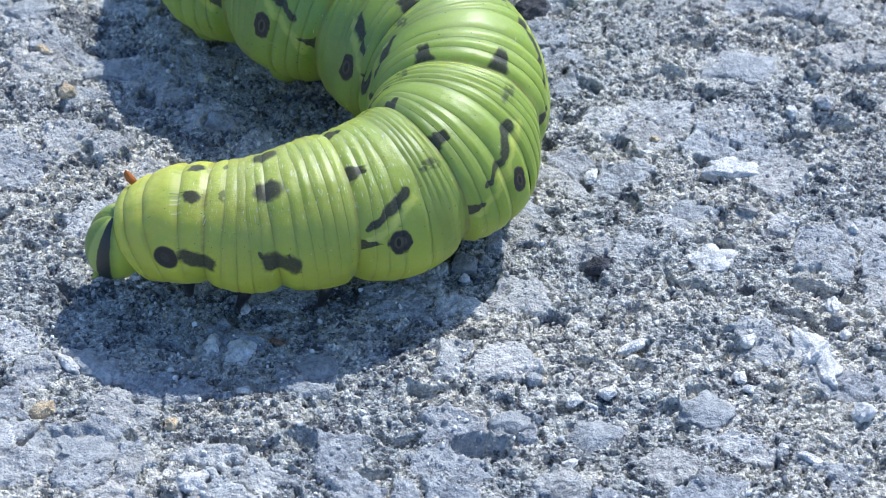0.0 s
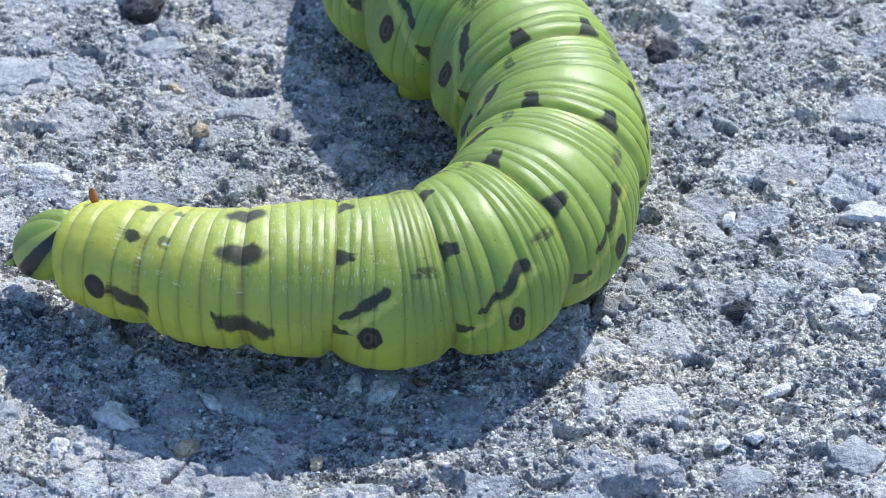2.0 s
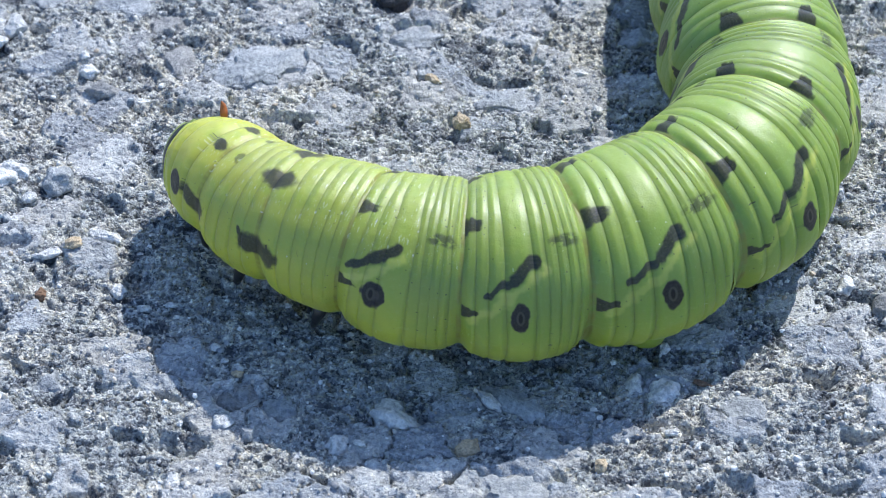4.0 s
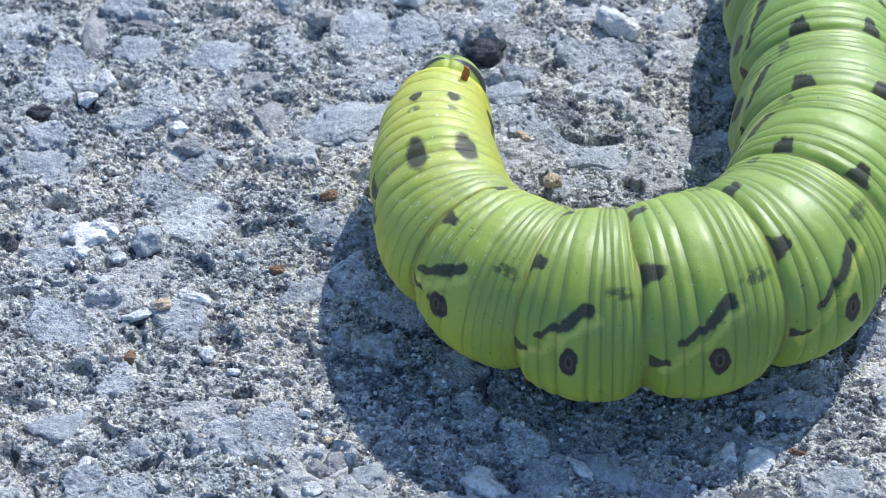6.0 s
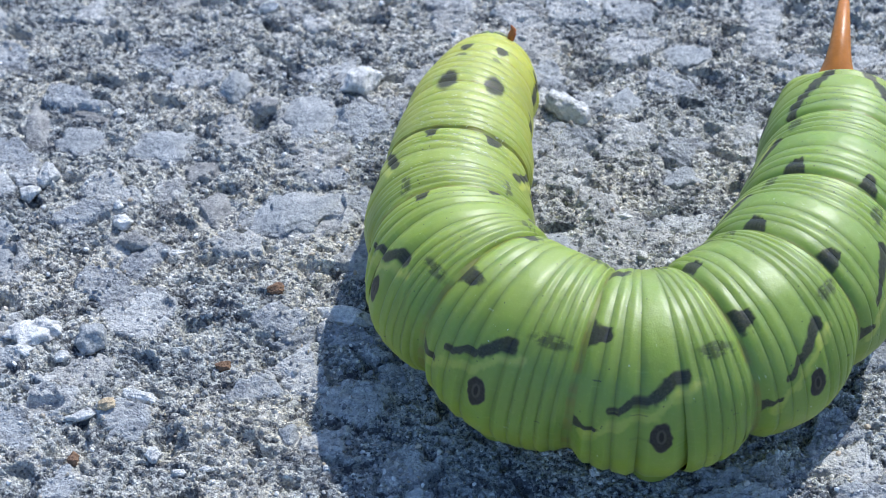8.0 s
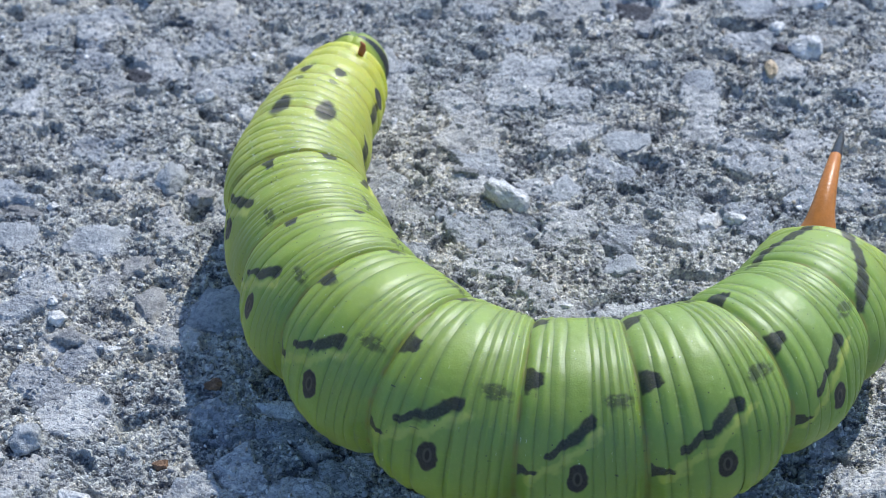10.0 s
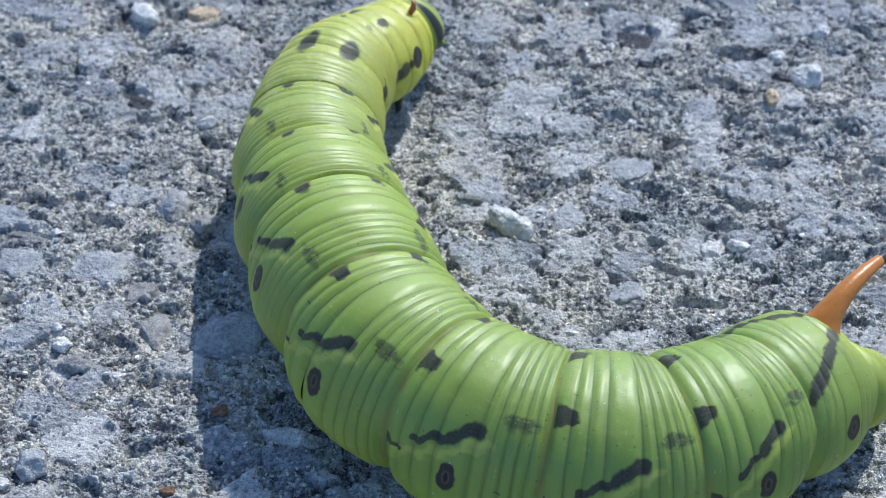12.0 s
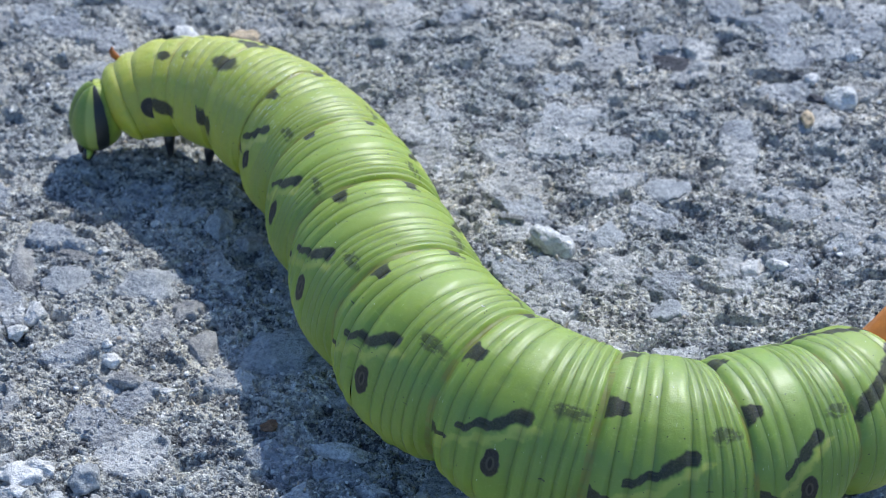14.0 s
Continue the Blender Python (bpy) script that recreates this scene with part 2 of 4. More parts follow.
    # body tone
    tone = m.ramp(m.math("DIVIDE", q, 13.0), (0.05, (0.50, 0.465, 0.04)), (0.24, (0.40, 0.425, 0.045)), (0.40, (0.268, 0.345, 0.036)), (0.85, (0.190, 0.286, 0.038)), (0.97, (0.36, 0.39, 0.04)))
    # front flanks yellowed and lightened, painting in the light that passes through
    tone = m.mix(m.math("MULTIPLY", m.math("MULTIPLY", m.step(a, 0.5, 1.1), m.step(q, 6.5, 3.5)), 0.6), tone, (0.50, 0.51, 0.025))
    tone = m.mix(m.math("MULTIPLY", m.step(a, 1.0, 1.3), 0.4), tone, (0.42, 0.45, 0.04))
    # paler back, the sheen along the top put into the colour
    tone = m.mix(m.math("MULTIPLY", m.step(a, 0.50, 0.1), 0.25), tone, (0.36, 0.45, 0.12))
    blot = m.noise(stretch.outputs[0], 3.0, 4, 0.6)
    tone = m.mix(m.math("MULTIPLY", m.step(blot, 0.45, 0.75), 0.35), tone, (0.21, 0.36, 0.03))
    pale = m.noise(stretch.outputs[0], 22, 3, 0.6)
    tone = m.mix(m.math("MULTIPLY", m.step(pale, 0.55, 0.75), 0.18), tone, (0.55, 0.62, 0.20))
    tone = m.mix(yellow, tone, (0.60, 0.60, 0.10))
    # deeper green flanks with their shade painted in; yellow-brown line where segments join
    tone = m.mix(m.math("MULTIPLY", m.math("MULTIPLY", m.step(a, 0.35, 0.85), m.step(a, 1.2, 0.95)), m.math("MULTIPLY", m.step(q, 3.5, 6.5), 0.5)), tone, (0.165, 0.262, 0.022))
    joint = m.math("MINIMUM", f, m.math("SUBTRACT", 1.0, f))
    tone = m.mix(m.math("MULTIPLY", m.math("MULTIPLY", m.step(joint, 0.020, 0.004), 0.5), m.step(m.noise(stretch.outputs[0], 5, 2), 0.35, 0.6)), tone, (0.26, 0.20, 0.02))
    # freckles
    dots = m.voronoi(stretch.outputs[0], 14)
    sep2 = m.tree.nodes.new("ShaderNodeSeparateColor")
    m.put(sep2.inputs[0], dots["Color"])
    freckle = m.math("MULTIPLY", m.step(dots["Distance"], 0.13, 0.07), m.math("GREATER_THAN", sep2.outputs[0], 0.58))
    tone = m.mix(m.math("MULTIPLY", freckle, 0.85), tone, (0.03, 0.03, 0.012))
    # sparse white specks: dried skin, with glints painted in
    speck = m.voronoi(stretch.outputs[0], 9.3)
    sep3 = m.tree.nodes.new("ShaderNodeSeparateColor")
    m.put(sep3.inputs[0], speck["Color"])
    white = m.math("MULTIPLY", m.step(speck["Distance"], 0.07, 0.045), m.math("GREATER_THAN", sep3.outputs[0], 0.84))
    tone = m.mix(white, tone, (0.75, 0.76, 0.66))
    dust = m.noise(stretch.outputs[0], 40, 4, 0.7)
    thin = m.tree.nodes.new("ShaderNodeVectorMath")
    thin.operation = "MULTIPLY"
    m.put(thin.inputs[0], uv.outputs[0])
    thin.inputs[1].default_value = (9, 1.6, 1)
    # pale flecks across the folds: dust and crust, plus painted glints
    flecks = m.math("MULTIPLY", m.step(m.noise(thin.outputs[0], 6.0, 3, 0.6), 0.68, 0.73), m.step(m.noise(stretch.outputs[0], 2.2, 2), 0.48, 0.60))
    crust = m.math("MULTIPLY", m.math("MULTIPLY", m.step(m.noise(thin.outputs[0], 7.3, 3, 0.65), 0.60, 0.65), m.step(q, 5.4, 4.2)), m.step(a, 0.75, 0.35))
    flecks = most(flecks, m.math("MULTIPLY", crust, m.step(q, 1.5, 2.0)))
    tone = m.mix(m.math("MULTIPLY", flecks, 0.85), tone, (0.70, 0.74, 0.50))
    scuffs = m.math("MULTIPLY", m.step(m.noise(thin.outputs[0], 4.3, 3, 0.6), 0.30, 0.265), m.step(m.noise(stretch.outputs[0], 2.9, 2), 0.46, 0.60))
    tone = m.mix(m.math("MULTIPLY", scuffs, 0.75), tone, (0.09, 0.07, 0.015))
    col = m.mix(m.math("MULTIPLY", spots, 0.94), tone, m.ramp(dust, (0.35, (0.022, 0.020, 0.016)), (0.65, (0.060, 0.056, 0.046))))
    col = m.mix(most(eye, eye1), col, m.ramp(dust, (0.35, (0.016, 0.015, 0.012)), (0.65, (0.040, 0.037, 0.030))))
    # spiracle inside each eye spot
    ring = m.math("MULTIPLY", oval(fs, a, 0.474, 0.925, 0.045, 0.05, 0.15), spir)
    slit = m.math("MULTIPLY", oval(fs, a, 0.474, 0.925, 0.022, 0.035, 0.3), spir)
    ring = most(ring, m.math("MULTIPLY", oval(q, a, 1.58, 0.855, 0.06, 0.06, 0.15), 0.4))
    col = m.mix(m.math("MULTIPLY", ring, 0.5), col, (0.11, 0.10, 0.075))
    col = m.mix(slit, col, (0.01, 0.01, 0.008))
    n = m.bump(m.noise(stretch.outputs[0], 3.5, 2, 0.5), 0.16, 0.0012)
    n = m.bump(m.noise(stretch.outputs[0], 55, 3, 0.6), 0.22, 0.00012, n)
    m.bsdf.inputs["Subsurface Weight"].default_value = 0.8
    m.bsdf.inputs["Subsurface Radius"].default_value = (1.0, 0.95, 0.2)
    m.bsdf.inputs["Coat Weight"].default_value = 0.24
    m.bsdf.inputs["Coat Roughness"].default_value = 0.38
    m.bsdf.inputs["Subsurface Scale"].default_value = 0.0034
    return m.done(col, m.math("ADD", 0.34, m.math("MULTIPLY", m.noise(stretch.outputs[0], 30, 3, 0.6), 0.28)), n, spec=m.math("SUBTRACT", 0.55, m.math("MULTIPLY", spots, 0.38)))


def plain_material(name, color, rough, spec=0.5, vary=0.25, scale=900):
    m = Nodes(name)
    p = m.coord("Object")
    col = m.mix(m.math("MULTIPLY", m.noise(p, scale, 4, 0.6), vary), color, tuple(0.35 * c for c in color))
    return m.done(col, rough, m.bump(m.noise(p, scale * 2, 3), 0.2, 0.0002), spec=spec)


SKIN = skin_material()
BLACK = plain_material("black_chitin", (0.02, 0.02, 0.02), 0.3)
ORANGE = plain_material("orange_horn", (0.64, 0.23, 0.03), 0.35, 0.5, 0.75, 1500)
FLAKE = plain_material("dry_brown_flake", (0.42, 0.13, 0.03), 0.5)
PROLEG = plain_material("yellow_green_flesh", (0.34, 0.42, 0.05), 0.45)


def head_material():
    """Green face; UV.x runs from the front (0) round to the cheeks (1), UV.y upwards."""
    m = Nodes("caterpillar_head")
    uv = m.tree.nodes.new("ShaderNodeUVMap")
    sep = m.tree.nodes.new("ShaderNodeSeparateXYZ")
    m.put(sep.inputs[0], uv.outputs[0])
    wob = m.math("MULTIPLY", m.math("SUBTRACT", m.noise(uv.outputs[0], 6, 3), 0.5), 0.06)
    a = m.math("ADD", m.math("ABSOLUTE", sep.outputs[0]), wob)

    def band(c, half, soft=0.25):
        return m.step(m.math("ABSOLUTE", m.math("SUBTRACT", a, c)), half * (1 + soft), half * (1 - soft))

    col = m.ramp(m.noise(uv.outputs[0], 14, 4, 0.6), (0.35, (0.15, 0.205, 0.02)), (0.65, (0.22, 0.28, 0.04)))
    col = m.mix(m.math("MULTIPLY", band(0.40, 0.12, 0.6), 0.5), col, (0.12, 0.22, 0.03))
    col = m.mix(band(0.70, 0.13, 0.4), col, (0.33, 0.38, 0.08))
    col = m.mix(m.step(a, 1.1, 1.3), col, (0.38, 0.44, 0.05))
    col = m.mix(band(0.96, 0.15, 0.12), col, (0.018, 0.02, 0.016))
    col = m.mix(m.math("MULTIPLY", band(0.0, 0.05), 0.8), col, (0.09, 0.13, 0.03))
    col = m.mix(m.step(sep.outputs[1], -0.62, -0.80), col, (0.03, 0.03, 0.02))
    return m.done(col, 0.36, m.bump(m.noise(uv.outputs[0], 40, 3), 0.25, 0.0002), spec=0.5)


HEAD = head_material()


# ---- helpers for meshes ----
def mesh_of(name, verts, faces, material, uvs=None, smooth=True):
    me = bpy.data.meshes.new(name)
    me.from_pydata(verts, [], faces)
    me.materials.append(material)
    if uvs is not None:
        layer = me.uv_layers.new(name="UVMap")
        flat = np.empty(len(me.loops), dtype=np.int32)
        me.loops.foreach_get("vertex_index", flat)
        layer.data.foreach_set("uv", np.asarray(uvs, dtype=np.float32)[flat].ravel())
    me.polygons.foreach_set("use_smooth", [smooth] * len(me.polygons))
    me.update()
    return me


def part(name, me, parent, label=""):
    ob = new(name, me)
    ob.parent = parent
    return tagged(ob, label=label)


def tube(points, radii, sides=12):
    """Vertices and faces of a round tapered tube along points, closed at both ends."""
    verts, faces = [], []
    x = None
    for i, (p, r) in enumerate(zip(points, radii)):
        t = (Vector(points[min(i + 1, len(points) - 1)]) - Vector(points[max(i - 1, 0)])).normalized()
        x = t.orthogonal().normalized() if x is None else (x - t * x.dot(t)).normalized()
        y = t.cross(x)
        for k in range(sides):
            c, s = math.cos(2 * math.pi * k / sides), math.sin(2 * math.pi * k / sides)
            verts.append(tuple(Vector(p) + (x * c + y * s) * r))
    for i in range(len(points) - 1):
        for k in range(sides):
            a, b = i * sides + k, i * sides + (k + 1) % sides
            faces.append((a, b, b + sides, a + sides))
    faces.append(tuple(range(sides - 1, -1, -1)))
    faces.append(tuple(range((len(points) - 1) * sides, len(points) * sides)))
    return verts, faces


# ---- the ground ----
# deeper hollows: centre, half widths and depth in millimetres
HOLLOWS = [
    (4.9, 32.2, 3.4, 2.4, 1.6),
    (8.2, 30.1, 1.8, 1.4, 1.0),
    (3.2, -14.4, 2.2, 1.1, 1.3),
    (-8.6, -14.5, 1.2, 0.9, 1.1),
    (17.3, 22.9, 1.1, 1.0, 1.0),
    (29.1, 18.3, 1.7, 1.1, 1.0),
    (28.6, 27.6, 3.1, 1.6, 0.9),
    (-64.4, 12.4, 1.3, 1.0, 1.1),
    (-49.9, 0.1, 1.3, 1.6, 1.2),
    (-59.1, 3.0, 1.6, 0.7, 0.9),
    (-48.5, 32.8, 1.3, 1.0, 0.9),
    (-14.7, 60.4, 1.9, 1.6, 0.9),
    (-56.5, 50.8, 1.2, 1.5, 1.1),
    (-5.6, 58.7, 1.9, 1.1, 0.9),
    (-44.4, -14.1, 2.2, 1.1, 1.1),
    (-34.8, 31.3, 2.2, 1.7, 1.2),
    (-41.9, 17.2, 2.5, 0.6, 0.8),
    (-14.5, 41.4, 1.8, 0.7, 0.9),
    (-23.3, 39.8, 1.2, 0.7, 0.8),
    (-3.1, -5.2, 1.5, 1.0, 0.8),
]

STONES, PEBBLES = [], []


def scatter(ix, iy, seed):
    """A random value from 0 to 1 for each cell of a grid."""
    h = (ix.astype(np.int64) * 374761393 + iy.astype(np.int64) * 668265263 + seed * 974634777) & 0xFFFFFFFF
    h = ((h ^ (h >> 13)) * 1274126177) & 0xFFFFFFFF
    h = ((h ^ (h >> 16)) * 2246822519) & 0xFFFFFFFF
    return ((h ^ (h >> 15)) & 0xFFFFFF) / 16777216.0


def lattice(x, y, seed):
    """Smooth gradient noise from about -0.7 to 0.7."""
    ix, iy = np.floor(x), np.floor(y)
    fx, fy = x - ix, y - iy
    sx, sy = fx * fx * fx * (fx * (fx * 6 - 15) + 10), fy * fy * fy * (fy * (fy * 6 - 15) + 10)

    def corner(dx, dy):
        a = scatter(ix + dx, iy + dy, seed) * 2 * math.pi
        return np.cos(a) * (fx - dx) + np.sin(a) * (fy - dy)

    low = corner(0, 0) * (1 - sx) + corner(1, 0) * sx
    high = corner(0, 1) * (1 - sx) + corner(1, 1) * sx
    return low * (1 - sy) + high * sy


def fragment(x, y):
    """How far each point lies inside a flat fragment, that fragment's two random values, and the way from its centre."""
    px = x * 0.27 + 0.40 * lattice(x * 0.45, y * 0.45, 1) + 0.16 * lattice(x * 1.6, y * 1.6, 2)
    py = y * 0.36 + 0.40 * lattice(x * 0.45, y * 0.45, 3) + 0.16 * lattice(x * 1.6, y * 1.6, 4)
    cx, cy = np.floor(px), np.floor(py)
    first, second = np.full(px.shape, 9.0), np.full(px.shape, 9.0)
    a, b, ox, oy = (np.zeros(px.shape) for _ in range(4))
    for dx in (-1, 0, 1):
        for dy in (-1, 0, 1):
            qx = cx + dx + scatter(cx + dx, cy + dy, 11)
            qy = cy + dy + scatter(cx + dx, cy + dy, 12)
            d = np.hypot(px - qx, py - qy)
            near = d < first
            second = np.where(near, first, np.minimum(second, d))
            a = np.where(near, scatter(cx + dx, cy + dy, 13), a)
            b = np.where(near, scatter(cx + dx, cy + dy, 14), b)
            ox, oy = np.where(near, px - qx, ox), np.where(near, py - qy, oy)
            first = np.where(near, d, first)
    w = np.clip((second - first - 0.03) / 0.08, 0, 1) * (a > 0.66)
    return w * w * (3 - 2 * w), a, b, ox, oy


def relief(x, y):
    """Height of the stone in millimetres, and its fragments, for arrays of places."""
    piece = fragment(x, y)
    w, a, b, dx, dy = piece
    wx, wy = x + 0.9 * lattice(x * 0.5, y * 0.5, 21), y + 0.9 * lattice(x * 0.5, y * 0.5, 22)
    big = lattice(x * 0.05, y * 0.05, 23) * 0.9 + lattice(x * 0.13, y * 0.17, 24) * 0.55
    lumps = sum(h * (np.abs(lattice(wx * f, wy * f * 1.3, 30 + k)) - 0.22) for k, (f, h) in enumerate(((0.30, 0.36), (0.8, 0.16), (2.2, 0.24), (3.9, 0.24))))
    pit = np.clip((lattice(wx * 0.33, wy * 0.55, 41) - 0.26) / 0.07, 0, 1) * 0.75
    nick = np.clip((lattice(wx * 1.2, wy * 2.2, 42) - 0.20) / 0.09, 0, 1) * 0.42
    chip = np.clip((lattice(x * 2.6, y * 3.8, 43) - 0.18) / 0.12, 0, 1) * 0.32
    flat = 0.12 + 0.6 * (a - 0.66) + (b - 0.5) * 0.55 * dx + 0.35 * dy
    h = big + (lumps - pit - nick - chip) * (1 - 0.72 * w) + flat * w
    uneven = 0.5 * lattice(x * 0.7, y * 0.7, 44)
    for hx, hy, rx, ry, deep in HOLLOWS:
        d = ((x - hx) / rx) ** 2 + ((y - hy) / ry) ** 2 + uneven
        h = h - deep * np.clip(1 - d, 0, 1) ** 0.6
    for sx, sy, half_x, half_y, turn in STONES:
        near = np.hypot(x - sx, y - sy) < max(half_x, half_y)
        if not near.any():
            continue
        c, s = math.cos(radians(turn)), math.sin(radians(turn))
        ux, uy = (x - sx) * c + (y - sy) * s, (y - sy) * c - (x - sx) * s
        bed = np.clip(1.1 - np.hypot(ux / half_x, uy / half_y) + 0.5 * lattice(x * 1.3, y * 1.3, 45), 0, 0.35) / 0.35 * near
        h = h * (1 - bed) + (base(sx, sy) - 0.30) * bed
    return h, piece


def base(x, y):
    """The broad level of the stone at one place, in millimetres."""
    x, y = np.array([float(x)]), np.array([float(y)])
    return float((lattice(x * 0.05, y * 0.05, 23) * 0.9 + lattice(x * 0.13, y * 0.17, 24) * 0.55)[0])


def height(x, y):
    return float(relief(np.array([float(x)]), np.array([float(y)]))[0][0])


def axis_lines(lo, hi, step):
    inner = list(np.arange(lo, hi + step / 2, step))
    d, lows, highs = step, [], []
    a, b = lo, hi
    while d < 40000:
        d *= 1.45
        a, b = a - d, b + d
        lows.append(a)
        highs.append(b)
    return np.array(lows[::-1] + inner + highs)


def build_ground():
    xs, ys = axis_lines(-76, 44, 0.12), axis_lines(-26, 74, 0.12)
    nx, ny = len(xs), len(ys)
    gx, gy = (g.ravel() for g in np.meshgrid(xs, ys))
    near = (gx > -120) & (gx < 90) & (gy > -80) & (gy < 120)
    z, tones = np.zeros(len(gx)), np.zeros((len(gx), 4))
    h, piece = relief(gx[near], gy[near])
    z[near] = h
    tones[near, 0], tones[near, 1], tones[near, 2] = piece[0], piece[1], piece[2]
    tones[:, 3] = 1
    i, j = (g.ravel() for g in np.meshgrid(np.arange(nx - 1), np.arange(ny - 1)))
    k = j * nx + i
    me = bpy.data.meshes.new("ground")
    me.vertices.add(len(gx))
    me.vertices.foreach_set("co", (np.stack([gx, gy, z], 1) * MM).ravel())
    me.loops.add(4 * len(k))
    me.loops.foreach_set("vertex_index", np.stack([k, k + 1, k + nx + 1, k + nx], 1).ravel())
    me.polygons.add(len(k))
    me.polygons.foreach_set("loop_start", np.arange(0, 4 * len(k), 4))
    me.polygons.foreach_set("use_smooth", np.ones(len(k), dtype=bool))
    me.update(calc_edges=True)
    me.materials.append(GROUND)
    layer = me.color_attributes.new("fragment", "FLOAT_COLOR", "POINT")
    layer.data.foreach_set("color", tones.astype(np.float32).ravel())
    return tagged(new("ground", me), "rough weathered blue-grey stone surface with embedded grit", "ground", kind="structure")


def stone_mesh(name, sx, sy, sz, seed, material, cuts=4, ragged=0.0):
    """A worn stone with flat facets, in millimetres."""
    bm = bmesh.new()
    bmesh.ops.create_icosphere(bm, subdivisions=cuts, radius=1.0)
    rnd = random.Random(seed)
    planes = [(Vector((rnd.uniform(-1, 1), rnd.uniform(-1, 1), rnd.uniform(-0.4, 1.0))).normalized(), rnd.uniform(0.66, 0.98)) for _ in range(12)]
    for v in bm.verts:
        p = Vector([math.copysign(abs(c) ** 0.75, c) for c in v.co])
        for n, d in planes:
            over = p.dot(n) - d
            if over > 0:
                p -= n * over
        p *= 0.99 + 0.22 * noise.noise(p * 1.7 + Vector((seed, 0, 0))) + 0.10 * noise.noise(p * 4.3 + Vector((0, seed, 0))) + 0.05 * noise.noise(p * 11 + Vector((0, 0, seed)))
        edge = 1 + ragged * (noise.noise(Vector((p.x * 2.1, p.y * 2.1, seed + 0.3))) * 1.3 + 0.6 * noise.noise(Vector((p.x * 6, p.y * 6, seed + 0.7))))
        v.co = (p.x * edge * sx * MM / 2, p.y * edge * sy * MM / 2, p.z * sz * MM / 2)
    me = bpy.data.meshes.new(name)
    bm.to_mesh(me)
    bm.free()
    me.materials.append(material)
    me.polygons.foreach_set("use_smooth", [True] * len(me.polygons))
    return me


def pebble(x, y, sx, sy, turn, material, label, rise=0.68, sz=None):
    PEBBLES.append((x, y, sx, sy, turn, material, label, rise, sz))


def stone(x, y, sx, sy, turn, material, proud=None):
    """A fragment set into the ground, nearly flush; its bed is cut out of the ground."""
    STONES.append((x, y, sx * 0.55, sy * 0.55, turn))
    BEDDED.append((x, y, sx, sy, turn, material, proud if proud is not None else 0.26 if material in (WHITE, TAN) else 0.0))


def set_stones():
    for x, y, sx, sy, turn, material, proud in BEDDED:
        ob = new("stone", stone_mesh("stone", sx * 1.16, sy * 1.16, 1.6, int(abs(x * 37 + y * 13)) + 5, material, 4, 0.30))
        ob.parent = ground
        ob.matrix_basis = pose(x * MM, y * MM, (base(x, y) - 0.62 + proud) * MM, 0, 0, turn)
    for x, y, sx, sy, turn, material, label, rise, sz in PEBBLES:
        sz = sz or 0.8 * min(sx, sy)
        rise += 0.12 if material is TAN else -0.22 if material is DARK else 0.0
        ob = new("pebble", stone_mesh("pebble", sx * 1.05, sy * 1.05, sz * 1.05, int(abs(x * 31 + y * 17)), material, 4, 0.10))
        ob.matrix_basis = pose(x * MM, y * MM, (max(height(x, y), base(x, y) - 0.1) + (rise - 0.5) * sz * 0.9) * MM, 0, 0, turn)
        tagged(ob, label, "pebble", "pebbles on the stone surface")


BEDDED = []


stone(25.8, -4.2, 3.26, 2.05, -30, WHITE)
stone(26.6, -5.8, 1.78, 3.85, 16, WHITE)
pebble(26.2, -4.7, 2.37, 1.27, 47, WHITE, "small white quartz pebble lying on grey stone")
stone(19.4, 3.7, 2.83, 2.30, 3, WHITE)
pebble(11.2, 2.5, 2.08, 1.54, 29, DARK, "dark brown-grey stone lump on rough stone")
pebble(13.5, -4.8, 2.31, 0.78, 33, WHITE, "small white quartz pebble lying on grey stone")
pebble(6.7, -8.3, 1.53, 1.00, 3, BLUE, "small blue-grey stone chip on rough stone")
pebble(9.4, -9.8, 1.19, 0.85, 48, WHITE, "small white quartz pebble lying on grey stone")
pebble(11.7, -9.2, 1.29, 0.99, 3, WHITE, "small white quartz pebble lying on grey stone")
pebble(20.8, -6.9, 1.31, 0.90, 79, WHITE, "small white quartz pebble lying on grey stone")
pebble(21.3, -7.9, 0.92, 0.63, 3, WHITE, "small white quartz pebble lying on grey stone")
pebble(18.7, -6.4, 0.54, 0.59, 3, WHITE, "small white quartz pebble lying on grey stone")
pebble(21.5, -4.0, 1.06, 1.04, 3, WHITE, "small white quartz pebble lying on grey stone")
pebble(27.6, -0.4, 1.40, 0.99, 78, WHITE, "small white quartz pebble lying on grey stone")
pebble(28.0, -1.7, 1.19, 1.15, 3, GREY, "small rounded grey pebble on rough stone")
pebble(28.2, -2.9, 0.79, 0.74, 3, WHITE, "small white quartz pebble lying on grey stone")
pebble(28.9, -9.8, 1.75, 1.42, 15, WHITE, "small white quartz pebble lying on grey stone")
pebble(25.0, -13.7, 2.10, 0.68, -29, WHITE, "small white quartz pebble lying on grey stone")
pebble(23.3, -12.7, 0.71, 0.48, 3, WHITE, "small white quartz pebble lying on grey stone")
pebble(9.1, -15.1, 1.06, 0.56, 27, WHITE, "small white quartz pebble lying on grey stone")
pebble(10.9, 11.4, 1.58, 0.96, 67, WHITE, "small white quartz pebble lying on grey stone")
stone(22.9, 24.2, 6.62, 4.80, 4, BLUE)
pebble(22.1, 8.4, 1.65, 1.26, 3, GREY, "small rounded grey pebble on rough stone")
pebble(26.2, 19.2, 1.04, 1.01, 4, WHITE, "small white quartz pebble lying on grey stone")
